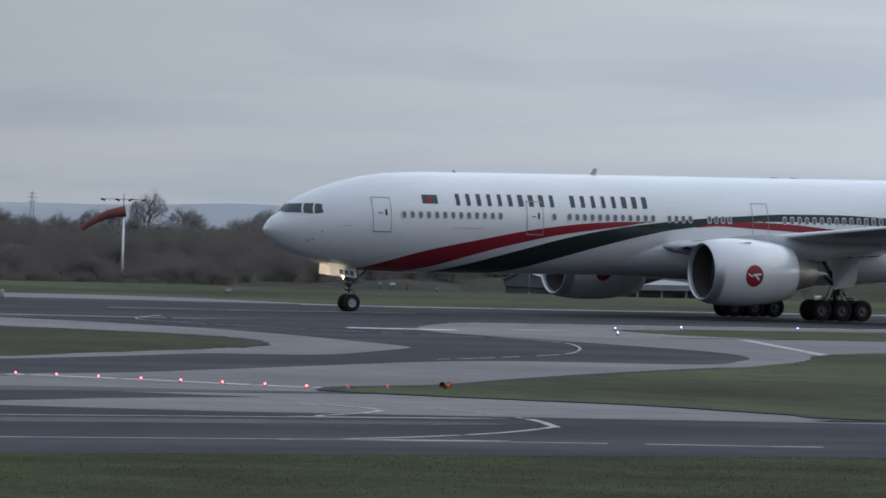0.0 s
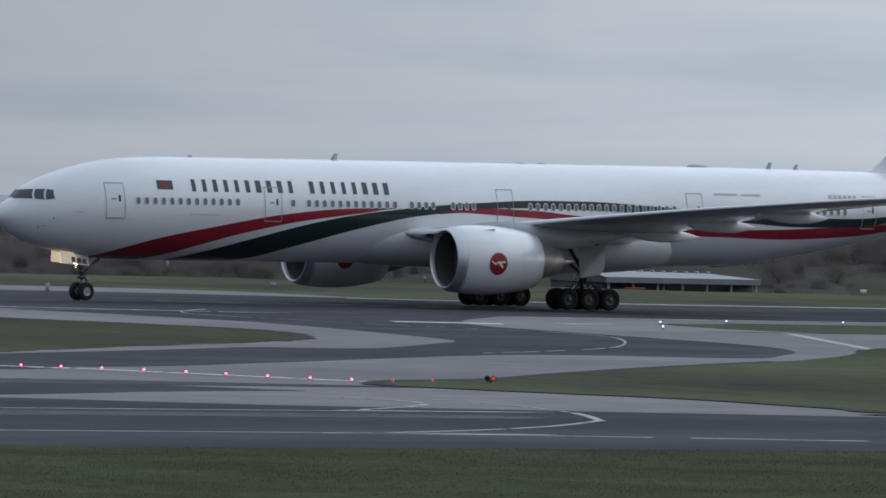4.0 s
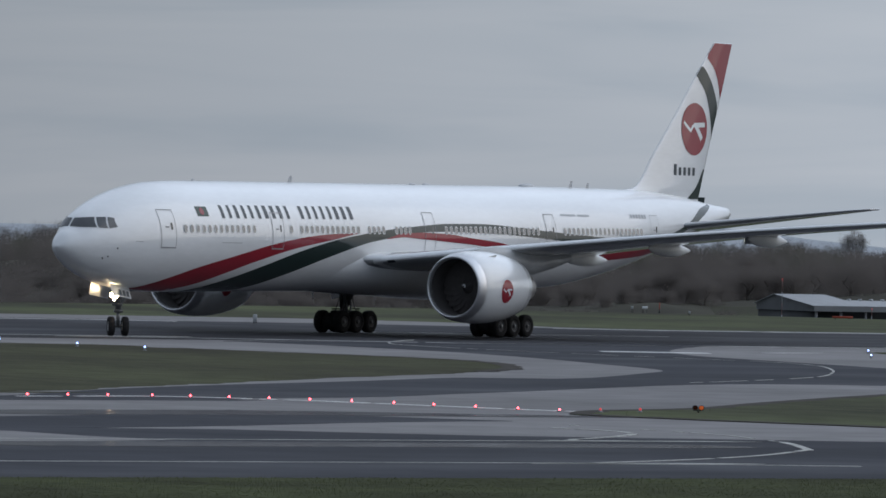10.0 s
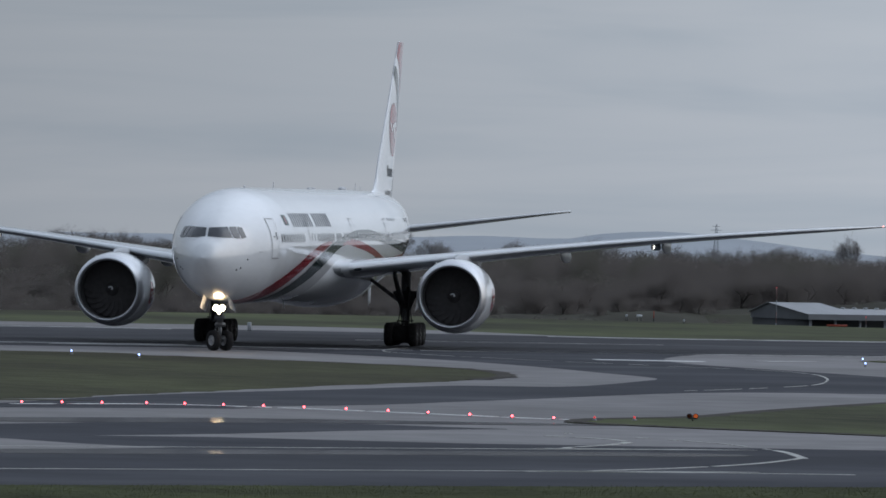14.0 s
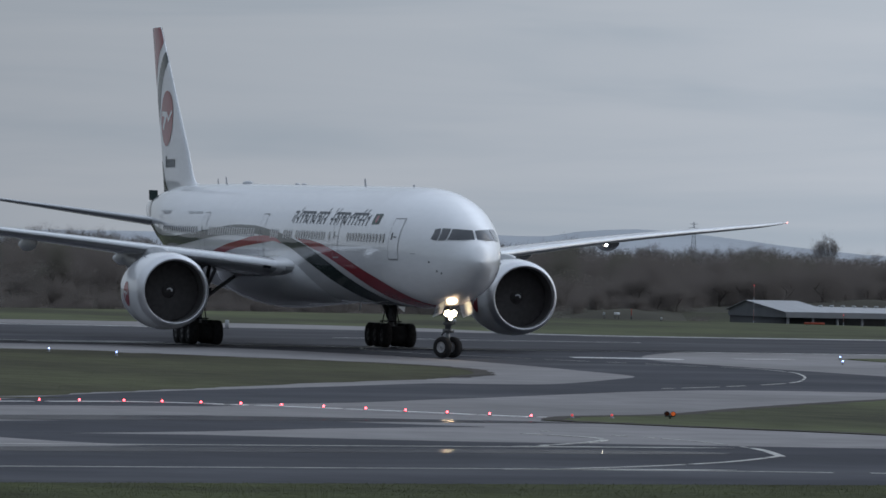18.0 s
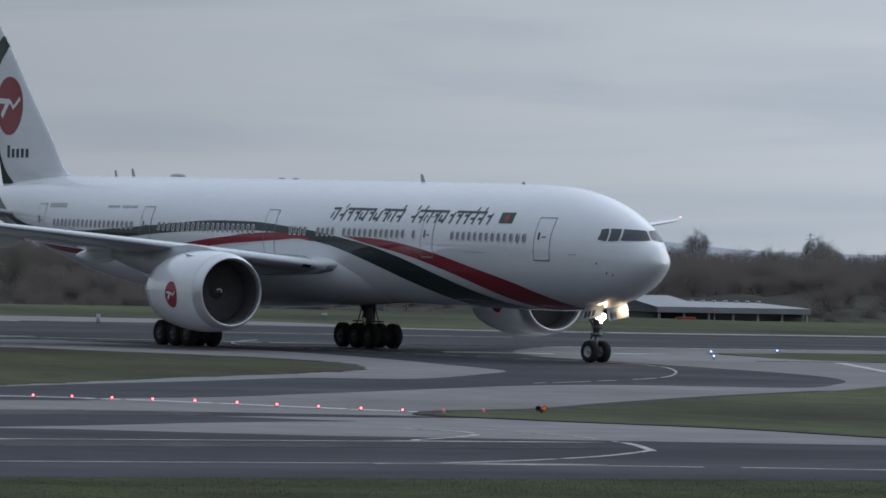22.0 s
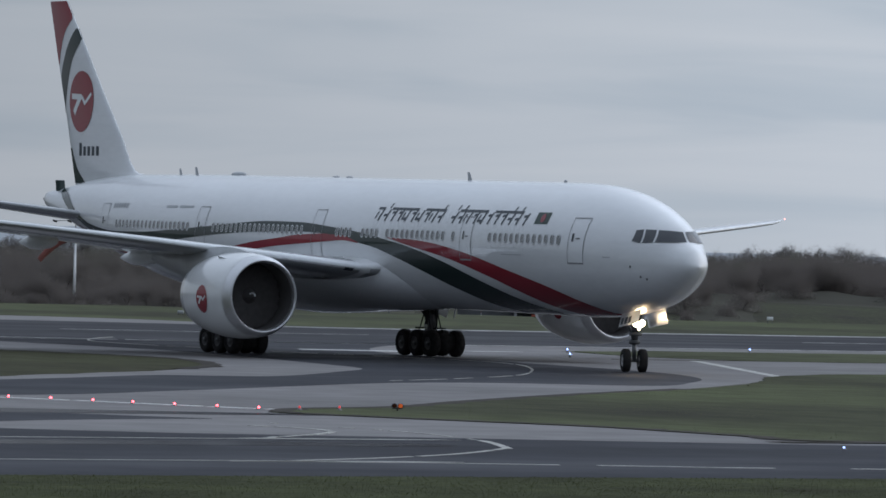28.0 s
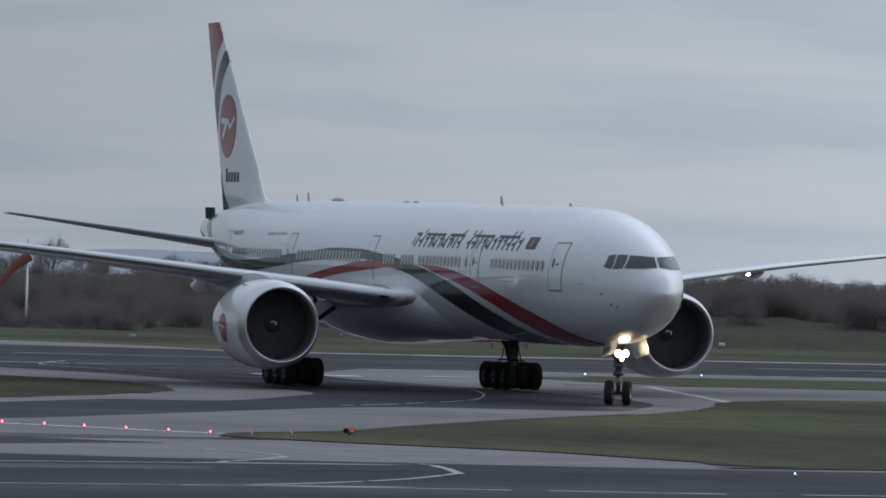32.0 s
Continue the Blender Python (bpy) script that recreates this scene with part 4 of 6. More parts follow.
    for flank in (1, -1):
        def spot(ds, dz, off):
            s = 27.75 + ds
            r = rad(s) + off
            a = math.asin(max(-1, min(1, (dz - 0.20) / r)))
            return (X(s), yc + flank * r * math.cos(a), zc + r * math.sin(a))
        R = 0.67
        rows = []
        for i in range(13):
            u = -R * math.cos(math.pi * i / 12)
            hgt = math.sqrt(max(0, R * R - u * u))
            rows.append([spot(u, v * hgt, 0.014) for v in span(-1, 1, 8)])
        part("nacelle_emblem", grid_mesh(rows), M_RED, eng, "plain red disc emblem")
        for pts, wide in ((((-0.5, 0.16), (-0.38, 0.06), (-0.2, -0.04)), 0.085), (((-0.22, -0.06), (-0.08, 0.08), (0.02, 0.10)), 0.085), (((-0.05, 0.08), (0.5, 0.11)), 0.11), (((0.04, 0.06), (0.22, -0.1), (0.34, -0.24)), 0.14)):
            bm = bmesh.new()
            for (ua, va), (ub, vb) in zip(pts, pts[1:]):
                d = Vector((ub - ua, vb - va)).normalized()
                n = Vector((-d.y, d.x)) * wide / 2
                ends = [Vector((ua + (ub - ua) * k / 3, va + (vb - va) * k / 3)) for k in range(4)]
                grid_mesh([[spot(q.x, q.y, 0.028) for q in (c - n, c + n)] for c in ends], bm=bm)
            part("emblem_bar", bm, M_WHITE, eng, "white emblem stroke")
    # strake and panel seams
    for a in (radians(58), radians(122)):
        bm = bmesh.new()
        r0 = 2.02
        p0 = (X(26.6), yc + r0 * math.cos(a), zc + r0 * math.sin(a))
        p1 = (X(28.0), yc + (r0 + 0.06) * math.cos(a), zc + (r0 + 0.06) * math.sin(a))
        p2 = (X(28.0), yc + (r0 + 0.2) * math.cos(a), zc + (r0 + 0.2) * math.sin(a))
        bm.faces.new([bm.verts.new(p) for p in (p0, p1, p2)])
        part("strake", bm, M_WHITE, eng)
    for s in (25.62, 29.7):
        part("panel_seam", lathe([(X(s), rad(s) + 0.004), (X(s + 0.035), rad(s + 0.035) + 0.004)], 48, at=at), M_PALE, eng)


make_engine(1)
make_engine(-1)


def wheel_mesh(r, w, metal):
    bm = lathe([(-w * 0.42, r * 0.5), (-w * 0.5, r * 0.62), (-w * 0.5, r * 0.86), (-w * 0.36, r * 0.98), (0, r), (w * 0.36, r * 0.98), (w * 0.5, r * 0.86), (w * 0.5, r * 0.62), (w * 0.42, r * 0.5)], 30, "y")
    bmesh.ops.recalc_face_normals(bm, faces=bm.faces)
    for f in bm.faces:
        f.smooth = True
    tyre = bpy.data.meshes.new("tyre")
    bm.to_mesh(tyre)
    bm.free()
    tyre.materials.append(M_BLACK)
    bm = lathe([(-w * 0.43, 0.02), (-w * 0.47, r * 0.16), (-w * 0.3, r * 0.2), (-w * 0.3, r * 0.38), (-w * 0.44, r * 0.5), (w * 0.44, r * 0.5), (w * 0.3, r * 0.38), (w * 0.3, r * 0.2), (w * 0.47, r * 0.16), (w * 0.43, 0.02)], 24, "y")
    for i in range(8):
        a = 2 * math.pi * i / 8
        for e in (-1, 1):
            box(bm, (r * 0.29 * math.cos(a), e * w * 0.3, r * 0.29 * math.sin(a)), (r * 0.09, 0.05, r * 0.09))
    bmesh.ops.recalc_face_normals(bm, faces=bm.faces)
    rim = bpy.data.meshes.new("rim")
    bm.to_mesh(rim)
    bm.free()
    rim.materials.append(metal)
    # tyre and rim in one mesh, for a wheel that is itself a sub-part
    bm = bmesh.new()
    bm.from_mesh(rim)
    n = len(bm.faces)
    bm.from_mesh(tyre)
    bm.faces.ensure_lookup_table()
    for f in bm.faces[n:]:
        f.material_index = 1
    both = bpy.data.meshes.new("wheel")
    bm.to_mesh(both)
    bm.free()
    both.materials.append(metal)
    both.materials.append(M_BLACK)
    return tyre, rim, both


M_GEARDARK = mat("oily_gear_metal", (0.06, 0.06, 0.062), 0.55, 0.4, vary=0.25, scale=3)
M_RIM = mat("dusty_wheel_rim", (0.11, 0.11, 0.115), 0.7, 0.1, vary=0.15, scale=5)
M_PALERIM = mat("pale_wheel_rim", (0.40, 0.40, 0.41), 0.6, 0.1, vary=0.15, scale=5)
MAIN_R, NOSE_R = 0.67, 0.54
WHEELS = []


def add_wheel(meshes, parent, loc, r):
    hub = new("wheel", meshes[1] if parent == PLANE else meshes[2])
    hub.parent = parent
    hub["label"] = "black tyre on a pale metal wheel"
    hub.location = loc
    if parent == PLANE:
        t = new("tyre", meshes[0])
        t.parent = hub
    WHEELS.append((hub, Vector(loc), r))
    return hub


def make_gear():
    main, nose = wheel_mesh(MAIN_R, 0.50, M_RIM), wheel_mesh(NOSE_R, 0.36, M_PALERIM)
    for side in (1, -1):
        y = 5.49 * side
        bm = bmesh.new()
        tube(bm, (0.05, y, 0.75), (0.0, y, 2.5), 0.17, 0.17, 16)
        tube(bm, (0.0, y, 2.2), (-0.2, y, 4.6), 0.26, 0.28, 16)
        tube(bm, (1.75, y, MAIN_R), (-1.75, y, MAIN_R + 0.02), 0.15, 0.15, 10)
        box(bm, (0, y, 0.82), (0.5, 0.42, 0.42))
        for ax in (1.46, 0, -1.46):
            tube(bm, (ax, y - 0.95, MAIN_R), (ax, y + 0.95, MAIN_R), 0.09, 0.09, 10)
            tube(bm, (ax, y - 0.5, MAIN_R), (ax, y + 0.5, MAIN_R), 0.30, 0.30, 14)
        tube(bm, (0.0, y, 2.1), (2.6, y - 0.3 * side, 4.2), 0.10, 0.10, 8)
        tube(bm, (0.0, y, 2.3), (-0.2, y - 2.4 * side, 4.0), 0.11, 0.11, 8)
        tube(bm, (-0.25, y, 1.0), (-0.6, y, 1.6), 0.05, 0.05, 6)
        tube(bm, (-0.6, y, 1.6), (-0.2, y, 2.2), 0.05, 0.05, 6)
        tube(bm, (0.3, y + 0.12, 1.0), (0.22, y + 0.12, 2.4), 0.025, 0.025, 6)
        tube(bm, (0.9, y, 0.75), (0.2, y, 1.7), 0.05, 0.05, 6)
        leg = part("main_landing_gear", bm, M_STEEL, PLANE, "grey steel main landing gear leg")
        bm = bmesh.new()
        vs = [(1.0, y + 0.95 * side, 3.95), (-1.0, y + 0.95 * side, 3.95), (-1.05, y + 0.74 * side, 2.6), (-0.85, y + 0.66 * side, 2.2), (0.55, y + 0.62 * side, 1.95)]
        f = bm.faces.new([bm.verts.new(v) for v in vs])
        bmesh.ops.solidify(bm, geom=[f], thickness=0.05)
        part("gear_door", bm, M_WHITE, leg, "white landing gear door panel", smooth=False)
        for ax in (1.46, 0, -1.46):
            part("brake_unit", lathe([(-0.5, 0.1), (-0.48, 0.50), (0.48, 0.50), (0.5, 0.1)], 16, "y", at=(ax, y, MAIN_R)), M_BLACK, leg, "dark brake unit between the wheels")
        bm = box(bmesh.new(), (0, y, MAIN_R + 0.02), (3.5, 0.34, 0.5))
        bmesh.ops.bevel(bm, geom=bm.edges[:], offset=0.06, segments=2, affect="EDGES")
        part("truck_beam", bm, M_GEARDARK, leg, "dark forged truck beam")
        bm = bmesh.new()
        tube(bm, (-0.05, y - 0.2 * side, 2.0), (-1.5, y - 0.9 * side, 4.1), 0.12, 0.12, 8)
        tube(bm, (0.15, y + 0.2 * side, 1.2), (0.35, y + 0.2 * side, 3.4), 0.09, 0.11, 8)
        part("side_brace", bm, M_GEARDARK, leg)
        bm = bmesh.new()
        for dx, dy in ((0.55, 0.3), (-0.55, 0.3), (0.55, -0.3), (-0.55, -0.3)):
            tube(bm, (dx * 1.9, y + dy, 1.05), (dx, y + dy, 1.45), 0.03, 0.03, 6)
            tube(bm, (dx, y + dy, 1.45), (dx * 0.4, y + dy * 0.8, 2.3), 0.03, 0.03, 6)
        tube(bm, (1.0, y - 0.35, 1.42), (1.0, y + 0.35, 1.42), 0.035, 0.035, 6)
        tube(bm, (-1.0, y - 0.35, 1.42), (-1.0, y + 0.35, 1.42), 0.035, 0.035, 6)
        part("brake_hose", bm, M_BLACK, leg, "dark brake hoses above the truck")
        bm = lathe([(1.55, 0.2), (1.7, 0.34), (2.2, 0.42), (2.6, 0.62), (3.1, 0.95), (3.2, 0.1)], 16, "z", at=(-0.05, y, 0))
        for v in bm.verts:
            v.co.x = -0.05 + (v.co.x + 0.05) * 0.42
            v.co.y = y + (v.co.y - y) * 0.82
        part("leg_trunnion", bm, M_GEARDARK, leg, "dark thick upper leg in the wheel bay")
        for ax in (1.46, 0, -1.46):
            for dy in (-0.69, 0.69):
                add_wheel(main, PLANE, (ax, y + dy, MAIN_R), MAIN_R)
    # nose gear turns about its leg; its origin lies on the ground below the leg
    leg_bm = bmesh.new()
    tube(leg_bm, (0, 0, NOSE_R), (0.0, 0, 1.5), 0.10, 0.10, 14)
    tube(leg_bm, (0, -0.55, NOSE_R), (0, 0.55, NOSE_R), 0.08, 0.08, 10)
    tube(leg_bm, (-0.12, 0, 0.75), (-0.42, 0, 1.15), 0.04, 0.04, 6)
    tube(leg_bm, (-0.42, 0, 1.15), (-0.1, 0, 1.45), 0.04, 0.04, 6)
    gear = part("nose_landing_gear", leg_bm, M_STEEL, PLANE, "steel nose landing gear leg")
    gear.location = (MAIN_X - 5.89, 0, 0)
    bm = box(bmesh.new(), (0.02, 0, 1.38), (0.42, 0.46, 0.2))
    bmesh.ops.bevel(bm, geom=bm.edges[:], offset=0.03, segments=2, affect="EDGES")
    part("steering_collar", bm, M_STEEL, gear)
    for dy in (-0.39, 0.39):
        add_wheel(nose, gear, (0, dy, NOSE_R), NOSE_R)
    # the upper strut does not steer; its lamps sit in short open hoods
    bm = bmesh.new()
    tube(bm, (0, 0, 1.48), (0.08, 0, 3.0), 0.16, 0.17, 14)
    tube(bm, (0, 0, 1.6), (-1.4, 0, 2.75), 0.07, 0.07, 8)
    tube(bm, (0, 0, 1.9), (-0.5, 0.5, 2.8), 0.05, 0.05, 8)
    tube(bm, (0, 0, 1.9), (-0.5, -0.5, 2.8), 0.05, 0.05, 8)
    box(bm, (0.1, 0, 1.75), (0.3, 0.5, 0.16))
    strut = part("nose_gear_strut", bm, M_STEEL, PLANE, "steel nose gear strut with lit lamps")
    strut.location = (MAIN_X - 5.89, 0, 0)
    for dy, dz, r in ((-0.165, 2.26, 0.16), (0.165, 2.26, 0.16), (0.0, 2.03, 0.10)):
        lamp = lathe([(0.37, 0.001), (0.365, r * 0.6), (0.35, r * 0.96)], 16, at=(0, dy, dz))
        part("landing_lamp", lamp, M_LAMP, strut, "bright warm landing lamp")
        house = lathe([(0.21, 0.01), (0.24, r * 0.7), (0.34, r * 0.98), (0.44, r * 1.0), (0.44, r * 1.03), (0.32, r * 1.03), (0.22, r * 0.7), (0.2, 0.01)], 16, at=(0, dy, dz))
        part("lamp_housing", house, M_STEEL, strut)
    bm = box(bmesh.new(), (0.26, 0, 2.17), (0.1, 0.62, 0.1))
    bmesh.ops.bevel(bm, geom=bm.edges[:], offset=0.02, segments=2, affect="EDGES")
    part("lamp_bracket", bm, M_GREYP, strut)
    # nose gear doors, fixed to the fuselage
    for side in (1, -1):
        bm = bmesh.new()
        vs = [(MAIN_X - 4.15, 0.62 * side, 2.94), (MAIN_X - 6.0, 0.62 * side, 2.66), (MAIN_X - 6.0, 0.80 * side, 2.05), (MAIN_X - 4.2, 0.80 * side, 2.28)]
        f = bm.faces.new([bm.verts.new(v) for v in vs])
        bmesh.ops.solidify(bm, geom=[f], thickness=0.04)
        door = part("nose_gear_door", bm, M_WHITE, PLANE, "white nose gear door panel", smooth=False)
        bm = bmesh.new()
        for i in range(3):
            x = MAIN_X - 4.82 - i * 0.36
            zt = 2.60 - i * 0.05
            bm.faces.new([bm.verts.new(v) for v in ((x, 0.745 * side, zt), (x - 0.26, 0.745 * side, zt - 0.04), (x - 0.26, 0.83 * side, zt - 0.34), (x, 0.83 * side, zt - 0.30))])
        part("lettering_bar", bm, M_NAVY, door, "dark lettering bars", smooth=False)


make_gear()


def skin_bars(cells, side, m, off=0.016, slant=0.0, label="dark lettering bars"):
    """Plain bars in place of painted lettering: (station, width, z0, z1)."""
    bm = bmesh.new()
    for s, w, z0, z1 in cells:
        rows = []
        for k in (0, 1):
            row = []
            for i in range(5):
                z = z0 + (z1 - z0) * i / 4
                ss = s + w * k + slant * (z - z0)
                p = skin(ss, angle_at(ss, z), off)
                row.append((p.x, p.y * side, p.z))
            rows.append(row)
        grid_mesh(rows, bm=bm)
    part("lettering_bar", bm, m, PLANE, label)


def make_lettering():
    # airline title: one group of plain bars for each letter
    rng = random.Random(4)
    s0, s1, n = 11.50, 25.22, 19
    pitch = (s1 - s0) / n
    for i in range(n):
        if i == 10:
            continue
        s = s0 + i * pitch
        z0, hgt, w = 6.62 + 0.007 * (s - 11), 0.72, pitch * 0.74
        k = rng.uniform(0.46, 0.66)
        skin_bars([(s + w * (1 - k) / 2, w * k, z0, z0 + hgt)], 1, M_NAVY, label="dark lettering bar")
    # the other script: slanted strokes that hang from a head line along each word
    s0, s1, n, lean = 11.25, 26.95, 22, 0.45
    pitch = (s1 - s0) / n
    for i in range(n):
        if i == 11:
            continue
        s = s0 + i * pitch
        z0 = 6.62 + 0.007 * (s - 11)
        cells = [(s + pitch * 0.05 + lean * 0.5, pitch * 0.20, z0, z0 + 0.56)]
        kind = rng.randrange(4)
        if kind < 3:
            cells.append((s + pitch * 0.2 + lean * (0.45 - 0.2 * kind), pitch * 0.5, z0 + 0.08 + 0.14 * kind, z0 + 0.2 + 0.14 * kind))
        if kind in (0, 3):
            cells.append((s + pitch * 0.58 + lean * 0.5, pitch * 0.17, z0 + 0.1, z0 + 0.44))
        if kind == 1:
            cells.append((s + pitch * 0.3, pitch * 0.16, z0 + 0.62, z0 + 0.86))
        skin_bars(cells, -1, M_NAVY, slant=-lean, label="dark lettering bars")
    for a, b in ((0, 11), (12, 22)):
        for k in range(a, b):
            if (k * 7) % 5:
                za = 6.62 + 0.007 * (s0 + k * pitch - 11) + 0.54
                skin_bars([(s0 + k * pitch, pitch * 0.98, za, za + 0.12)], -1, M_NAVY, off=0.02, label="dark lettering bar")
    for side in (1, -1):
        skin_bars([(47.9, 1.7, 7.21, 7.33), (49.9, 1.4, 7.21, 7.33)], side, M_GREYP)
        skin_bars([(56.4 + 0.38 * i, 0.27, 7.18, 7.42) for i in range(6)], side, M_GREYP)
        a, b = (9.37, 10.40) if side == 1 else (9.36, 10.55)
        flag = part("flag", skin_patch(span(a, b, 4), lambda s: 7.24, lambda s: 6.70, side, 0.014), M_BROWN, PLANE, "small dark green flag with a red disc")
        c, r = (a + b) / 2 - 0.05, 0.20
        rows = []
        for i in range(9):
            u = -r * math.cos(math.pi * i / 8)
            hh = math.sqrt(max(0, r * r - u * u))
            rows.append([(q.x, q.y * side, q.z) for q in (skin(c + u, angle_at(c + u, 6.97 + v * hh), 0.022) for v in span(-1, 1, 4))])
        part("flag_disc", grid_mesh(rows), M_RED, flag)


make_lettering()


def make_small_parts():
    def blade(s, h, c, lean):
        bm = bmesh.new()
        z = F_TOP(s) - 0.03
        rows = []
        for k, w in ((0, 1.0), (1, 0.55)):
            cc = c * w
            x = MAIN_X - s - lean * k
            rows.append([(x + cc / 2, 0, z + h * k), (x, 0.03 * w, z + h * k), (x - cc / 2, 0, z + h * k), (x, -0.03 * w, z + h * k)])
        bm = grid_mesh(rows, True)
        part("blade_antenna", bm, M_GREYP, PLANE, smooth=False)
    for s, h, c, lean in ((22.6, 0.40, 0.45, 0.16), (53.5, 0.42, 0.42, 0.16), (55.5, 0.34, 0.36, 0.12)):
        blade(s, h, c, lean)
    for s, ln, hh, w in ((48.4, 1.7, 0.16, 0.5), (37.1, 0.7, 0.07, 0.3), (35.6, 0.7, 0.07, 0.3), (12.9, 0.32, 0.11, 0.1)):
        bm = bmesh.new()
        bmesh.ops.create_uvsphere(bm, u_segments=16, v_segments=8, radius=1)
        bmesh.ops.transform(bm, matrix=Matrix.Translation((MAIN_X - s, 0, F_TOP(s))) @ Matrix.Diagonal((ln / 2, w / 2, hh, 1)), verts=bm.verts)
        part("antenna_fairing", bm, M_GREYP, PLANE)
    for s, y, z, r in ((38.5, 0.0, 2.62, 0.03), (24.6, 0.4, 2.52, 0.05)):
        bm = bmesh.new()
        tube(bm, (MAIN_X - s, y, z), (MAIN_X - s - 0.13, y, z - 0.4), r, r * 0.6, 6)
        part("drain_mast", bm, M_GREYP, PLANE)
    for side in (1, -1):
        for s, z in ((3.1, 4.85), (2.3, 4.3), (2.6, 4.4)):
            bm = bmesh.new()
            p = skin(s, angle_at(s, z), 0.0)
            r = bmesh.ops.create_uvsphere(bm, u_segments=8, v_segments=6, radius=0.055)
            bmesh.ops.translate(bm, verts=r["verts"], vec=(p.x, p.y * side, p.z))
            part("air_data_probe", bm, M_GAP, PLANE)
        part("service_panel", skin_patch(span(11.4, 13.4, 3), lambda s: 5.28, lambda s: 5.24, side, 0.016), M_GREYP, PLANE)
        part("vent", skin_patch(span(4.3, 4.8, 2), lambda s: 5.27, lambda s: 5.23, side, 0.016), M_GREYP, PLANE)
    bm = lathe([(MAIN_X - 72.7, 0.16), (MAIN_X - 73.0, 0.14), (MAIN_X - 73.0, 0.02)], 14, at=(0, 0, 7.62))
    part("tail_exhaust", bm, M_HOT, PLANE)
    bm = box(bmesh.new(), (MAIN_X - 70.1, -0.42, 8.34), (0.05, 0.55, 0.62), Matrix.Rotation(radians(-14), 4, "Y"))
    bmesh.ops.bevel(bm, geom=bm.edges[:], offset=0.02, segments=1, affect="EDGES")
    part("intake_door", bm, M_GREEN, PLANE, "small dark air intake door standing open", smooth=False)


make_small_parts()


# ---- airfield furniture ----
M_REDLIGHT = glow("red_lens", (1.0, 0.085, 0.11), 8.0)
M_REDDIM = glow("dim_red_lens", (0.8, 0.06, 0.06), 0.6)
M_BLUELIGHT = glow("blue_lens", (0.34, 0.48, 1.0), 4.0)
M_AMBER = glow("amber_lens", (1.0, 0.20, 0.05), 0.35)
M_AMBEROFF = mat("amber_lens_unlit", (0.20, 0.05, 0.02), 0.2)
M_DARKMETAL = mat("dark_metal", (0.03, 0.03, 0.032), 0.5, 0.3, vary=0.2, scale=4)
M_SOCK = mat("faded_orange_cloth", (0.24, 0.085, 0.07), 0.9, vary=0.2, scale=0.8, fine=0.1)
M_GABLE = mat("grey_sheet_wall", (0.25, 0.265, 0.285), 0.6, vary=0.1, scale=0.4)
M_ROOF = mat("pale_sheet_roof", (0.25, 0.26, 0.275), 0.5, vary=0.12, scale=0.3, fine=0.08, stretch=(3, 0.3, 1))
M_FASCIA = mat("grey_fascia", (0.20, 0.21, 0.225), 0.6, vary=0.1, scale=0.4)
M_WALL = mat("dark_shed_wall", (0.04, 0.043, 0.047), 0.8, vary=0.2, scale=0.4)
M_ORANGE = mat("orange_red_board", (0.36, 0.06, 0.03), 0.5, vary=0.15, scale=1)
PAVE_Z = 0.030


def polar(az, r):
    return Vector((r * math.sin(radians(az)), r * math.cos(radians(az))))


def ground_light(x, y, z, lens, label, group, h=0.06, r=0.045):
    ob = tagged(new("ground_light"), label, "ground light", group)
    ob.location = (x, y, z)
    bm = lathe([(0.0, 0.001), (0.0, 0.09), (0.012, 0.09), (0.025, 0.06), (h, 0.05), (h, 0.001)], 12, "z")
    part("base", bm, M_STEEL, ob)
    bm = lathe([(h, r), (h + r * 1.1, r), (h + r * 1.8, r * 0.6), (h + r * 2.0, 0.004)], 12, "z")
    part("lens", bm, lens, ob)
    return ob


RED_PROTO = ground_light(97.5, 202.1, PAVE_Z, M_REDLIGHT, "small red stop-bar light on the taxiway", "stop-bar lights", 0.03, 0.037)
for X_, Y_ in ((96.7, 203.7), (95.9, 205.4), (95.25, 207.4), (94.6, 209.3), (93.85, 211.2), (92.95, 212.8), (92.0, 214.2), (90.9, 215.2), (89.8, 216.1), (88.55, 216.6), (86.9, 216.7), (85.35, 216.6), (83.8, 216.5), (82.3, 216.4), (80.8, 216.3)):
    copy_thing(RED_PROTO, pose(X_, Y_, PAVE_Z))
DIM = ground_light(98.4, 200.8, 0.045, M_REDDIM, "dim red light in the grass edge", "stop-bar lights", 0.07, 0.04)
copy_thing(DIM, pose(100.1, 201.2, 0.045))
BLUE_PROTO = ground_light(169.4, 313.2, PAVE_Z, M_BLUELIGHT, "small blue-white taxiway edge light", "taxiway edge lights", 0.14, 0.045)
for X_, Y_, Z_ in ((162.75, 300.6, PAVE_Z), (176.1, 318.0, 0.04), (184.9, 320.5, 0.04), (122.0, 319.3, 0.02), (121.9, 308.2, 0.04), (122.2, 300.0, 0.04)):
    copy_thing(BLUE_PROTO, pose(X_, Y_, Z_))
ground_light(99.6, 167.0, PAVE_Z, M_BLUELIGHT, "low blue-white taxiway edge light by the grass", "taxiway edge lights", 0.04, 0.026)


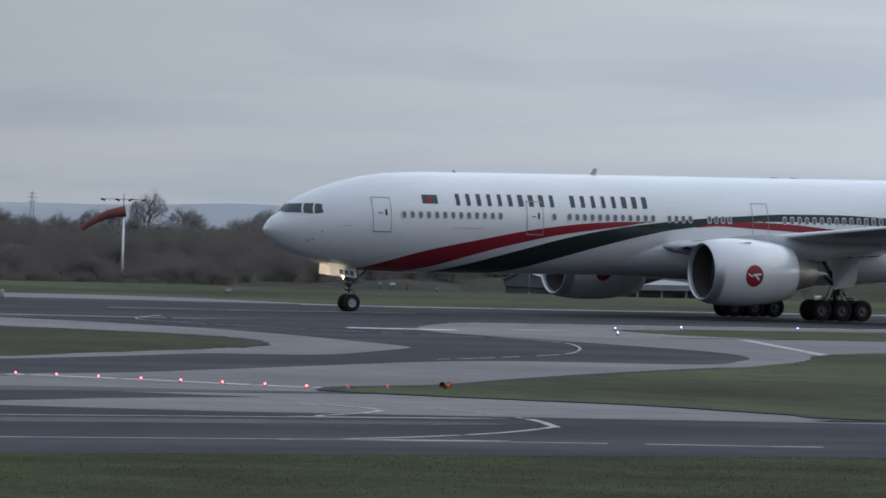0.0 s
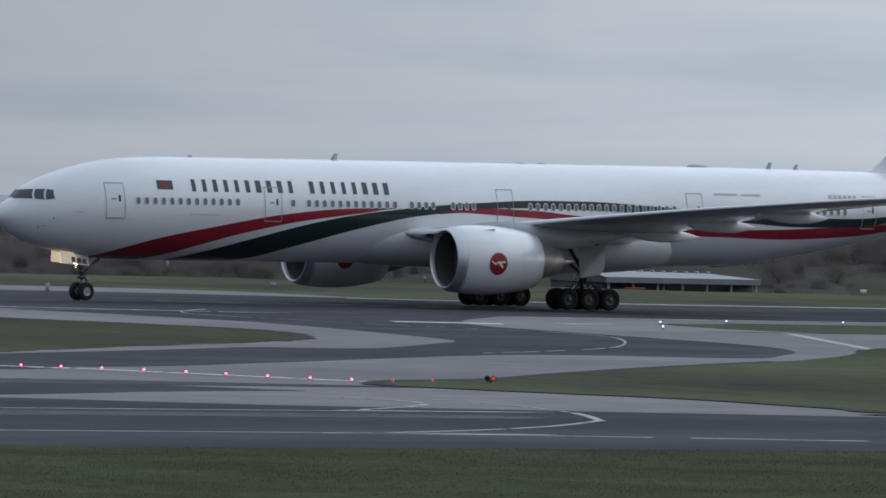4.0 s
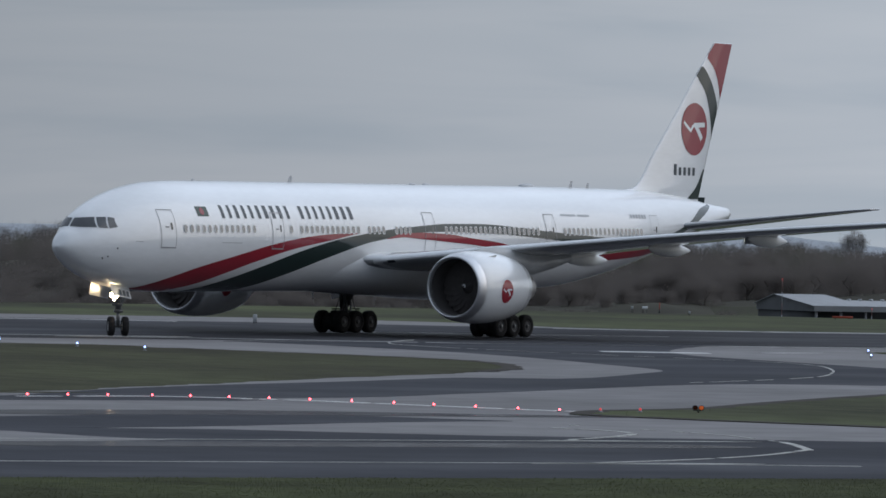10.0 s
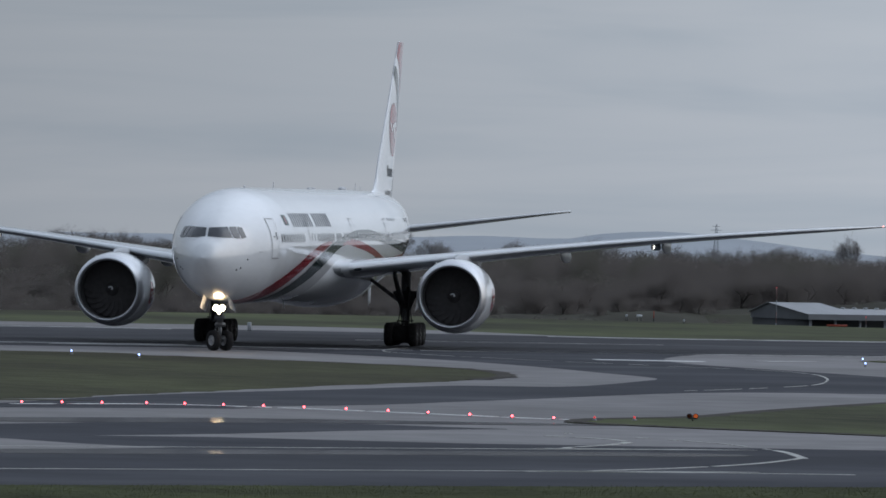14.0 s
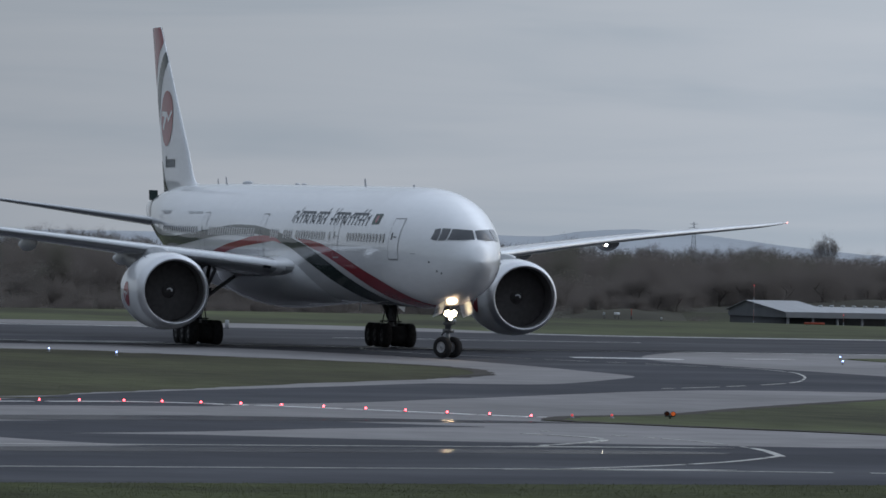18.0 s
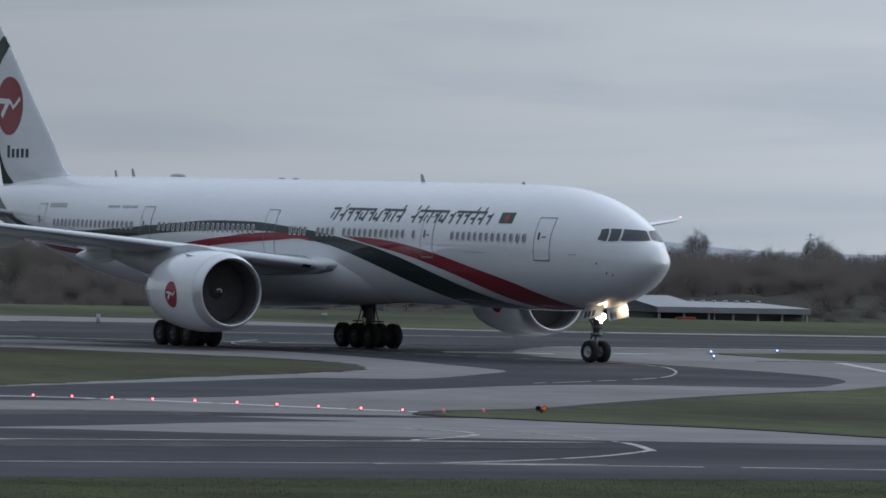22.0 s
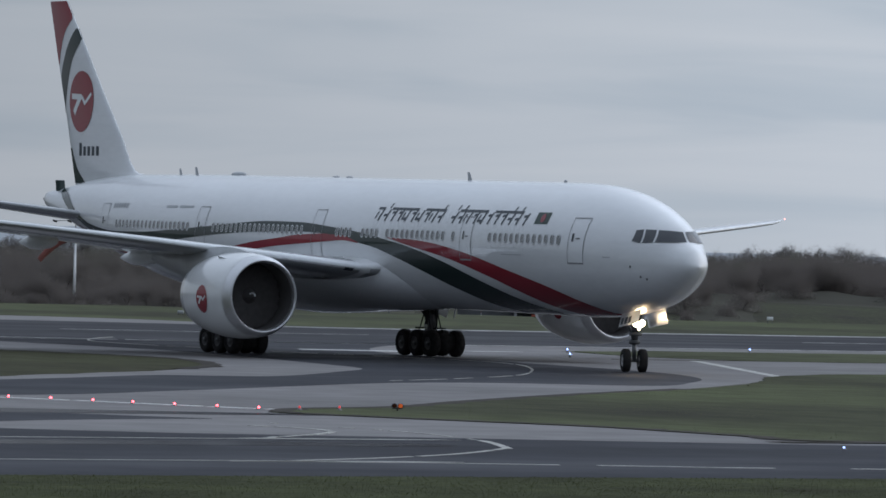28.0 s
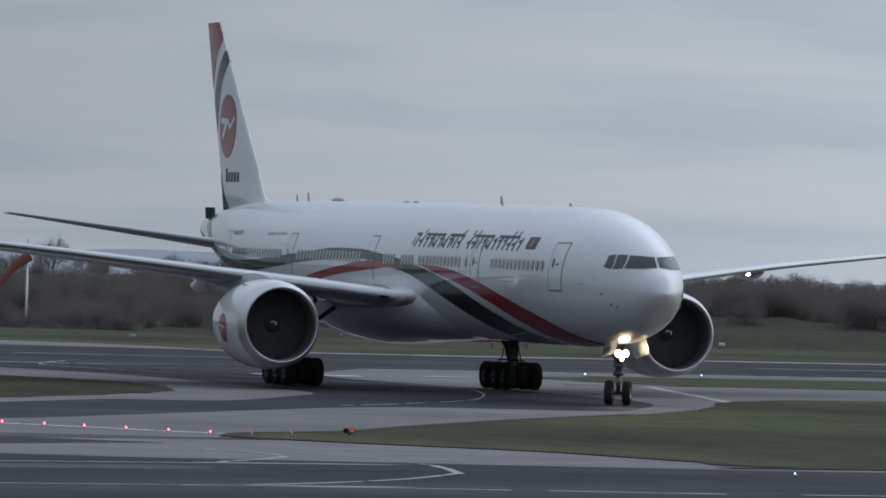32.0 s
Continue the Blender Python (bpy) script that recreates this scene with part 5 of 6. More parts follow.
def guard_light():
    ob = tagged(new("guard_light"), "pair of hooded amber runway guard lamps", "guard light")
    ob.location = (102.34, 201.27, 0.045)
    ob.scale = (0.62, 0.62, 0.55)
    ob.rotation_euler = (0, 0, radians(-27))
    bm = bmesh.new()
    tube(bm, (0, 0, 0), (0, 0, 0.12), 0.05, 0.05, 8)
    box(bm, (0, 0, 0.14), (0.55, 0.1, 0.05))
    part("stand", bm, M_DARKMETAL, ob)
    for dx, lens in ((-0.17, M_AMBEROFF), (0.17, M_AMBER)):
        bm = lathe([(0.16, 0.002), (0.16, 0.13), (-0.10, 0.15), (-0.22, 0.155), (-0.22, 0.14), (-0.09, 0.13)], 18, "y", at=(dx, 0, 0.3))
        hood = part("hood", bm, M_DARKMETAL, ob)
        bm = lathe([(-0.06, 0.005), (-0.05, 0.07), (-0.03, 0.12)], 16, "y", at=(dx, 0, 0.3))
        part("lens", bm, lens, hood)


guard_light()


def windsock():
    p = polar(24.14, 795)
    z0 = land(p.x, p.y)
    ob = tagged(new("windsock"), "drooping faded orange windsock on a white mast", "windsock")
    ob.location = (p.x, p.y, z0)
    ob.rotation_euler = (0, 0, radians(-24.14))
    top = 7.8 - z0
    bm = bmesh.new()
    tube(bm, (0, 0, 0), (0, 0, top - 2.6), 0.19, 0.13, 12)
    part("mast", bm, M_WHITE, ob)
    bm = bmesh.new()
    tube(bm, (0, 0, top - 2.6), (0, 0, top), 0.07, 0.05, 8)
    tube(bm, (-2.6, 0, top - 0.55), (2.6, 0, top - 0.55), 0.035, 0.035, 6)
    part("crossbar", bm, M_STEEL, ob)
    for dx in (-2.5, -0.75, 0.8, 2.4):
        bm = bmesh.new()
        box(bm, (dx, 0, top - 0.62), (0.55, 0.35, 0.22), Matrix.Rotation(0.35 if dx < 0 else -0.35, 4, "Y"))
        part("floodlight", bm, M_DARKMETAL, ob)
    bm = bmesh.new()
    bmesh.ops.create_uvsphere(bm, u_segments=10, v_segments=6, radius=0.08)
    bmesh.ops.translate(bm, verts=bm.verts, vec=(0, 0, top + 0.06))
    part("obstruction_lamp", bm, M_REDDIM, ob, "small dim red obstruction lamp")
    rows = []
    zc = top - 2.3
    for i in range(13):
        u = i / 12
        cx, cz, r = 0.25 - 5.2 * u, zc + 0.3 - 0.5 * u - 1.7 * u ** 2.2, 0.66 - 0.36 * u
        lean = -0.2 - 0.7 * u
        rows.append([(cx + r * math.sin(a) * math.sin(lean) * 0.7, r * math.cos(a), cz - zc - 0.3 + r * math.sin(a) * math.cos(lean * 0.6)) for a in (2 * math.pi * k / 16 for k in range(16))])
    sock = part("sock", grid_mesh(rows, True), M_SOCK, ob, "faded orange-red cloth cone")
    sock.location = (0, 0, zc + 0.3)
    return sock


SOCK = windsock()


def shed():
    c = polar(27.934, 715)
    z0 = land(c.x, c.y)
    ob = tagged(new("shed"), "long low shed with a pale sheet-metal roof", "building")
    ob.location = (c.x, c.y, z0)
    ob.rotation_euler = (0, 0, radians(-28.3 + 25))
    L, W = 18.2, 15.2
    z = lambda el: 5.85 + el * 715 / 11736 - z0
    eave, ridge, low, foot = z(-108.5), z(-90), z(-99.5), z(-118.5)
    yr = 0.66 * W
    bm = bmesh.new()
    box(bm, (L / 2, W / 2 + 0.6, foot / 2), (L - 0.4, W - 1.2, foot + 0.02))
    part("wall", bm, M_WALL, ob)
    # gable end wall of sheet metal
    bm = bmesh.new()
    vs = [(0.0, 0.0, foot), (0.0, W, foot), (0.0, W, eave), (0.0, yr, ridge - 0.05), (0.0, 0.0, eave)]
    f = bm.faces.new([bm.verts.new(v) for v in vs])
    bmesh.ops.solidify(bm, geom=[f], thickness=0.12)
    part("gable_wall", bm, M_GABLE, ob, "grey sheet-metal gable wall", smooth=False)
    for i in range(7):
        bm = bmesh.new()
        box(bm, (0.3 + i * (L - 0.6) / 6, 0.12, foot / 2), (0.24, 0.2, foot))
        part("post", bm, M_FASCIA, ob)
    xs = ((-0.25, ridge), (5.9, ridge), (8.2, low), (L - 1.2, low - 0.08))
    bm = bmesh.new()
    for lo_y, mid_y in ((-0.25, yr), (W + 0.25, yr)):
        a = [bm.verts.new((x if x < L - 2 else L + 0.1, lo_y, eave)) for x, _ in xs]
        b = [bm.verts.new((x, mid_y, h)) for x, h in xs]
        for k in range(3):
            bm.faces.new((a[k], a[k + 1], b[k + 1], b[k]))
    bmesh.ops.remove_doubles(bm, verts=bm.verts, dist=0.001)
    e = [v for v in bm.verts if v.co.x > L - 2]
    bm.faces.new(e)
    bmesh.ops.solidify(bm, geom=bm.faces[:], thickness=0.06)
    part("roof", bm, M_ROOF, ob, smooth=False)
    bm = bmesh.new()
    box(bm, (L / 2, -0.2, (eave + foot) / 2 - 0.02), (L + 0.2, 0.12, eave - foot - 0.04))
    box(bm, (L + 0.06, W / 2, (eave + foot) / 2 - 0.02), (0.12, W, eave - foot - 0.04))
    part("fascia", bm, M_FASCIA, ob, smooth=False)
    for i in range(7):
        bm = bmesh.new()
        box(bm, (8.6 + i * 1.35, yr - 0.3, low + 0.06), (0.35, 0.35, 0.16))
        part("roof_vent", bm, M_GREYP, ob)


shed()


# Red of the mast bands, greyed in the colour to imitate distance haze.
M_HAZERED = mat("hazed_red_paint", (0.22, 0.13, 0.12), 0.7, vary=0.15, scale=1)


def striped_mast(az, r, top_el, label):
    p = polar(az, r)
    z0 = land(p.x, p.y)
    top = 5.85 + top_el * r / 11736 - z0
    ob = tagged(new("marker_mast"), label, "mast")
    ob.location = (p.x, p.y, z0)
    n = 6
    for i in range(n):
        bm = bmesh.new()
        tube(bm, (0, 0, top * i / n), (0, 0, top * (i + 1) / n), 0.035, 0.035, 8)
        part("band", bm, M_HAZERED if i % 2 else M_HAZE, ob)
    bm = bmesh.new()
    bmesh.ops.create_uvsphere(bm, u_segments=8, v_segments=6, radius=0.06)
    bmesh.ops.translate(bm, verts=bm.verts, vec=(0, 0, top + 0.04))
    part("lamp", bm, M_REDDIM, ob)


striped_mast(27.655, 690, -64, "slim red and white marker mast by the shed")
striped_mast(28.43, 690, -113, "short pale marker post by the shed")


def marker_board(az, el, w, h, m, label):
    r = (5.85 - h / 2 - 0.12) * 11736 / -el
    top = (crest(460 * math.tan(radians(az))) - 6) / math.cos(radians(az))
    r = min(r, top)
    p = polar(az, r)
    z0 = land(p.x, p.y)
    zc = 5.85 + el * r / 11736
    ob = tagged(new("marker_board"), label, "marker board")
    ob.location = (p.x, p.y, z0)
    ob.rotation_euler = (0, 0, radians(-az))
    bm = box(bmesh.new(), (0, 0, zc - z0), (w, 0.12, h))
    bmesh.ops.bevel(bm, geom=bm.edges[:], offset=0.02, segments=1, affect="EDGES")
    part("board", bm, m, ob)
    for dx in (-w * 0.35, w * 0.35):
        bm = bmesh.new()
        tube(bm, (dx, 0.03, 0), (dx, 0.03, zc - z0), 0.03, 0.03, 6)
        part("leg", bm, M_STEEL, ob)


for AZ_, EL_, W_, H_, M_, L_ in (
        (26.365, -118, 0.2, 0.2, M_GREYP, "small grey marker box in the grass"),
        (26.475, -118, 0.45, 0.2, M_WHITE, "small white marker box in the grass"),
        (26.60, -115, 0.08, 0.6, M_ORANGE, "short orange marker post in the grass"),
        (26.86, -125, 0.15, 0.2, M_GREYP, "small white marker box in the grass"),
        (30.15, -123, 0.50, 0.26, M_WHITE, "white marker box on thin legs"),
        (28.18, -128, 1.6, 0.16, M_ORANGE, "low orange-red barrier board on the grass"),
        (23.11, -150, 0.25, 0.5, M_GREYP, "small grey marker post in the grass"),
        (25.06, -136, 0.45, 0.22, M_GREYP, "small pale marker box in the grass")):
    marker_board(AZ_, EL_, W_, H_, M_, L_)


# ---- trees ----
def soften(me, centre):
    """Leaves are shaded by the roundness of the whole crown."""
    c = Vector(centre)
    rows = []
    for v in me.vertices:
        d = v.co - c
        n = (d.normalized() * 0.22 if d.length > 0.01 else Vector((0, 0, 1))) + Vector((0, 0, 1.0))
        rows.append(n.normalized())
    for p in me.polygons:
        if p.normal.dot(rows[p.vertices[0]]) < 0:
            p.flip()
    me.normals_split_custom_set_from_vertices([tuple(n) for n in rows])


def branch_tree(seed, h, spread, twigs, thin=1.0, depth=5):
    """Trunk and limbs of a leafless tree, and its twig crown, as two meshes."""
    rng = random.Random(seed)
    wood, tips = [], []

    def grow(p, d, ln, r, depth):
        q = p + d * ln
        wood.append((p, q, r, r * 0.68))
        if depth == 0:
            tips.append((q, d))
            return
        for _ in range(rng.choice((2, 3, 3)) if depth > 1 else 2):
            side = Vector((rng.uniform(-1, 1), rng.uniform(-1, 1), rng.uniform(-0.25, 0.75))).normalized()
            nd = (d * rng.uniform(0.55, 0.9) + side * spread * rng.uniform(0.6, 1.1)).normalized()
            grow(q, nd, ln * rng.uniform(0.6, 0.85), r * 0.6, depth - 1)
        if depth > 2 and rng.random() < 0.8:
            grow(q, (d + Vector((rng.uniform(-0.2, 0.2), rng.uniform(-0.2, 0.2), 0.1))).normalized(), ln * 0.8, r * 0.7, depth - 1)

    grow(Vector((0, 0, -0.3)), Vector((rng.uniform(-0.05, 0.05), 0, 1)).normalized(), h * 0.24, h * 0.022, depth)
    top = max(q.z for _, q, _, _ in wood)
    k = 0.94 * h / top
    heart = Vector((0, 0, h * 0.54))

    def inside(p):
        """Limbs end within a rounded crown."""
        p = p * k
        d = p - heart
        q = math.hypot(math.hypot(d.x, d.y) / (0.36 * h), max(d.z, 0) / (0.40 * h))
        return heart + d * (1 / q if q > 1 else 1)

    def mesh_of(segs, n, name):
        vs, fs = [], []
        for a, b, r1, r2 in segs:
            d = (b - a).normalized()
            u = d.orthogonal().normalized()
            v = d.cross(u)
            i0 = len(vs)
            for c, r in ((a, r1), (b, r2)):
                for j in range(n):
                    t = 2 * math.pi * j / n
                    vs.append(inside(c) + (u * math.cos(t) + v * math.sin(t)) * r * k)
            for j in range(n):
                fs.append((i0 + j, i0 + (j + 1) % n, i0 + n + (j + 1) % n, i0 + n + j))
        me = bpy.data.meshes.new(name)
        me.from_pydata([tuple(x) for x in vs], [], fs)
        return me
    limbs = mesh_of(wood, 4, "trunk")
    # twigs: thin blades that fan out from the ends of the limbs
    vs, fs = [], []
    for q, d in tips:
        for _ in range(twigs):
            nd = (d * 0.6 + Vector((rng.gauss(0, 1), rng.gauss(0, 1), rng.gauss(0.15, 0.8)))).normalized()
            o = q + Vector((rng.gauss(0, 1), rng.gauss(0, 1), rng.gauss(0, 1))) * h * 0.012 * thin
            u = nd.orthogonal().normalized() * h * 0.0016 * thin
            if rng.random() < 0.5:
                u = nd.cross(u)
            i = len(vs)
            o = inside(o)
            vs += [tuple(o - u), tuple(o + u), tuple(o + nd * h * rng.uniform(0.03, 0.07))]
            fs.append((i, i + 1, i + 2))
    # fine twigs fill a broad dome round the limbs
    for _ in range(110 * twigs):
        a, b = rng.uniform(0, 2 * math.pi), rng.uniform(-0.25, 1.0)
        d = Vector((math.cos(a) * math.sqrt(1 - b * b), math.sin(a) * math.sqrt(1 - b * b), b))
        lump = 0.82 + 0.35 * noise.noise(d * 2.6 + Vector((seed, 0, 0)))
        o = Vector((0, 0, h * 0.56)) + Vector((d.x * 0.40, d.y * 0.40, d.z * 0.44)) * h * lump * rng.random() ** 0.3
        nd = (d + Vector((rng.gauss(0, 0.5), rng.gauss(0, 0.5), rng.gauss(0.1, 0.4)))).normalized()
        u = nd.orthogonal().normalized() * h * 0.0016 * thin
        if rng.random() < 0.5:
            u = nd.cross(u)
        i = len(vs)
        vs += [tuple(o - u), tuple(o + u), tuple(o + nd * h * rng.uniform(0.05, 0.11))]
        fs.append((i, i + 1, i + 2))
    crown = bpy.data.meshes.new("twig_crown")
    crown.from_pydata(vs, [], fs)
    for f in crown.polygons:
        f.use_smooth = True
    if vs:
        soften(crown, (0, 0, h * 0.5))
    return limbs, crown


def clump_mesh(seed, w, h, n, leaf, low=0.25):
    """A bushy crown: thousands of fine twig sprays that fill rounded lobes with an uneven outline."""
    rng = random.Random(seed)
    lobes = []
    for k in range(18):
        u = low + (0.84 - low) * (k + rng.random()) / 18
        reach = 0.42 * w * (1.1 - 0.85 * u ** 2)
        a = rng.uniform(0, 2 * math.pi)
        q = reach * rng.uniform(0.1, 1.0)
        lobes.append((Vector((q * math.cos(a), q * math.sin(a), h * u)), rng.uniform(0.20, 0.33) * min(w, h)))
    vs, fs = [], []
    for _ in range(n):
        c, r = rng.choice(lobes)
        d = Vector((rng.gauss(0, 1), rng.gauss(0, 1), rng.gauss(0, 1))).normalized()
        p = c + d * r * (0.9 + 0.4 * noise.noise(c + d * 1.8)) * rng.random() ** 0.45
        p.z = max(p.z, 0.05)
        u = (d + Vector((rng.gauss(0, 0.6), rng.gauss(0, 0.6), rng.gauss(0.3, 0.6)))).normalized()
        v = u.orthogonal().normalized()
        if rng.random() < 0.5:
            v = u.cross(v)
        s = leaf * rng.uniform(0.6, 1.5)
        i = len(vs)
        vs += [tuple(p - v * s * 0.3), tuple(p + v * s * 0.3), tuple(p + u * s * 2.6)]
        fs.append((i, i + 1, i + 2))
    top = max(v[2] for v in vs)
    vs = [(x, y, z * h / top) for x, y, z in vs]
    me = bpy.data.meshes.new("crown")
    me.from_pydata(vs, [], fs)
    for f in me.polygons:
        f.use_smooth = True
    soften(me, (0, 0, h * 0.4))
    return me


def tree_proto(kind, seed):
    if kind == "bare":
        limbs, crown = branch_tree(seed, 12.0, 0.74, 26, 0.7)
        label = "tall leafless winter tree on the far side"
    elif kind == "wood":
        limbs, _ = branch_tree(seed, 6.4, 0.45, 0, 1.0, 3)
        crown = clump_mesh(seed, 7.5, 11.0, 5200, 0.16, 0.06)
        label = "dark brown leafless woodland tree"
    else:
        limbs, _ = branch_tree(seed, 6.4, 0.4, 0, 1.0, 3)
        crown = clump_mesh(seed, 5.5, 10.5, 4600, 0.15, 0.12)
        label = "dark dense evergreen woodland tree"
    if kind == "shrub":
        limbs, _ = branch_tree(seed, 4.0, 0.7, 0, 1.0, 2)
        crown = clump_mesh(seed, 9.0, 7.0, 4200, 0.19, 0.0)
        label = "low brown winter shrub before the woods"
    limbs.materials.append(M_BARK)
    crown.materials.append(M_EVERG if kind == "green" else M_BARETWIG if kind == "bare" else M_TWIG)
    ob = tagged(new("shrub" if kind == "shrub" else "tree"), label, "shrub" if kind == "shrub" else "tree", {"bare": "tall bare trees", "shrub": "winter shrubs"}.get(kind, "woodland trees"))
    for n, me in (("trunk", limbs), ("crown", crown)):
        c = new(n, me)
        c.parent = ob
    return ob


# height of the wooded horizon by bearing
SKYLINE = ease((19, 20.9, 21.2, 21.62, 22.0, 22.6, 23.1, 23.6, 24.2, 25.0, 25.3, 25.8, 26.0, 26.3, 27.2, 27.7, 28.3, 28.8, 29.2, 29.6, 30.0, 30.35, 30.8, 31.2, 33),
               (2, 4, 8, 20, 15, 4, 0, -6, -12, -10, 6, 12, 20, 9, 8, 11, 2, 0, 4, 0, 5, 8, 8, 3, 4))


def plant():
    rng = random.Random(7)
    protos = {"bare": [tree_proto("bare", 3), tree_proto("bare", 8)], "wood": [tree_proto("wood", s) for s in (11, 12, 13, 14)], "green": [tree_proto("green", s) for s in (21, 22, 23)], "shrub": [tree_proto("shrub", s) for s in (31, 32, 33)]}
    used = set()

    def put(kind, az, r, el_top, wide=1.0):
        p = polar(az, r)
        z = land(p.x, p.y)
        hgt = {"bare": 12.0, "wood": 10.8, "green": 10.3, "shrub": 7.0}[kind]
        s = (5.85 + el_top * r / 11736 - z) / hgt
        src = rng.choice(protos[kind])
        m = pose(p.x, p.y, z, 0, 0, rng.uniform(0, 360))
        if src.name in used:
            ob = copy_thing(src, m)
        else:
            ob = src
            used.add(src.name)
            ob.matrix_basis = m
        ob.scale = (s * wide, s * wide, s)

    for az, r, el, w in ((24.36, 1250, 41, 0.8), (24.66, 1300, 15, 0.9), (24.75, 1320, 8, 0.9), (28.255, 1200, 32, 0.7), (29.32, 1200, 25, 0.8), (29.40, 1210, 16, 0.8), (25.45, 1150, 12, 0.9), (30.32, 1150, 12, 1.0), (21.45, 1100, 14, 1.0), (23.9, 1300, 6, 1.0), (24.0, 1280, 9, 1.0)):
        put("bare", az, r, el, w)
    az = 19.5
    while az < 32.6:
        put("bare", az, rng.uniform(1120, 1220), SKYLINE(az) + rng.uniform(-7, 7), rng.uniform(0.9, 1.25))
        az += rng.uniform(0.08, 0.26)
    for r0, drop, step in ((1110, 9, 0.20), (1010, 8, 0.19), (915, 9, 0.18), (860, 16, 0.17)):
        az = 19.4 + r0 / 5000
        while az < 32.6:
            put("green" if rng.random() < (0.30 if az > 23 else 0.18) else "wood", az, r0 + rng.uniform(-35, 35), SKYLINE(az) - drop + rng.uniform(-6, 2), rng.uniform(0.9, 1.35))
            az += step * rng.uniform(0.75, 1.25)
    # shrubs stand lower and lower towards the open grass
    for r0, height, step in ((835, 8.0, 0.17), (805, 5.4, 0.16), (770, 3.4, 0.16), (735, 2.2, 0.19), (700, 1.4, 0.22)):
        az = 19.2 + r0 / 7000
        while az < 32.7:
            r = r0 + rng.uniform(-14, 14)
            p = polar(az, r)
            if not ((27.2 < az < 29.36 and r < 785) or (az > 30.0 and r < 812)):
                el = (land(p.x, p.y) + height * rng.uniform(0.7, 1.2) - 5.85) * 11736 / r
                put("shrub", az, r, min(el, SKYLINE(az) - 10), rng.uniform(0.9, 1.5))
            az += step * rng.uniform(0.7, 1.3)


plant()


def scrub_height(az, r):
    """Low mounds of scrub that rise into a dense thicket before the woods; none by the shed and on the bank."""
    p = polar(az, r)
    near_shed = min(max((abs(az - 28.22) - 1.05) / 0.3, 0), 1)
    on_bank = min(max((30.1 - az) / 0.25, 0), 1)
    n = noise.noise(Vector((p.x * 0.09, p.y * 0.05, 1.0))) + 0.6 * noise.noise(Vector((p.x * 0.25, p.y * 0.15, 5.0)))
    low = min(max((r - 640) / 60, 0), 1) * max(0.0, 0.7 + 0.8 * n)
    if r < 775:
        low *= near_shed
    if r < 815:
        low *= on_bank
    r0 = 795
    u = min(max((r - r0) / (890 - r0), 0), 1)
    top = 5.85 + (SKYLINE(az) - 72) * r / 11736 - land(p.x, p.y)
    lump = noise.noise(Vector((p.x * 0.12, p.y * 0.06, 3.0))) + 0.5 * noise.noise(Vector((p.x * 0.4, p.y * 0.2, 7.0)))
    return low + u ** 0.8 * max(top, 0.0) * (1 + 0.10 * lump)


def undergrowth():
    """Scrub and thicket that fill the dip and the foot of the woods."""
    rows = []
    for j in range(36):
        r = 636 + 7.5 * j
        row = []
        for i in range(430):
            az = 19.0 + 14.0 * i / 429
            p = polar(az, r)
            row.append((p.x, p.y, land(p.x, p.y) - 0.15 + scrub_height(az, r)))
        rows.append(row)
    n = 430
    vs = [p for row in rows for p in row]
    fs = [(j * n + i, j * n + i + 1, (j + 1) * n + i + 1, (j + 1) * n + i) for j in range(35) for i in range(n - 1)]
    me = bpy.data.meshes.new("undergrowth")
    me.from_pydata(vs, [], fs)
    for f in me.polygons:
        f.use_smooth = True
    me.materials.append(M_SCRUB)
    tagged(new("undergrowth", me), "dark brown winter scrub below the woods", "scrub", kind="stuff")


undergrowth()


def hills():
    prof = ease((10, 19, 23.6, 24.5, 25.1, 25.75, 26.2, 26.7, 27.2, 27.7, 28.3, 29, 32, 45), (6, 9, 11, 13, 18, 15, 27, 32, 24, 13, 0, -8, -10, -10))
    rows = []
    for k in range(5):
        row = []
        for i in range(140):
            az = 10 + 35 * i / 139
            r = 3300 + 120 * k
            z = 5.85 + (prof(az) + 1.3 * noise.noise(Vector((az * 3.1, k * 0.4, 0)))) * 3780 / 11736
            p = polar(az, r)
            row.append((p.x, p.y, -4 + (z + 4) * (k / 4) ** 0.7))
        rows.append(row)
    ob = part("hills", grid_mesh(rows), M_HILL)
    tagged(ob, "low horizon hills with blue-grey haze in their colour", "hills", kind="structure")


hills()


def pylon(az, r, el_top, el_base):
    p = polar(az, r)
    z0, z1 = 5.85 + el_base * r / 11736 - 6, 5.85 + el_top * r / 11736
    h = z1 - z0
    ob = tagged(new("pylon"), "far lattice power pylon on the hills", "pylon")
    ob.location = (p.x, p.y, z0)
    ob.rotation_euler = (0, 0, radians(-az))
    bm = bmesh.new()
    for sx in (-1, 1):
        for sy in (-1, 1):
            tube(bm, (sx * h * 0.09, sy * h * 0.09, 0), (sx * h * 0.02, sy * h * 0.02, h), 0.16, 0.10, 5)
    for i in range(8):
        a, b = 0.09 - 0.00875 * i, 0.09 - 0.00875 * (i + 1)
        tube(bm, (-a * h, -a * h, h * i / 8), (b * h, -b * h, h * (i + 1) / 8), 0.08, 0.08, 4)
        tube(bm, (a * h, -a * h, h * i / 8), (-b * h, -b * h, h * (i + 1) / 8), 0.08, 0.08, 4)
    part("tower", bm, M_HAZE, ob)
    for zf, w in ((0.62, 0.17), (0.77, 0.21), (0.92, 0.15)):
        bm = bmesh.new()
        tube(bm, (-w * h, 0, zf * h), (w * h, 0, zf * h), 0.12, 0.12, 5)
        part("cross_arm", bm, M_HAZE, ob)


pylon(23.35, 3200, 31, 6)
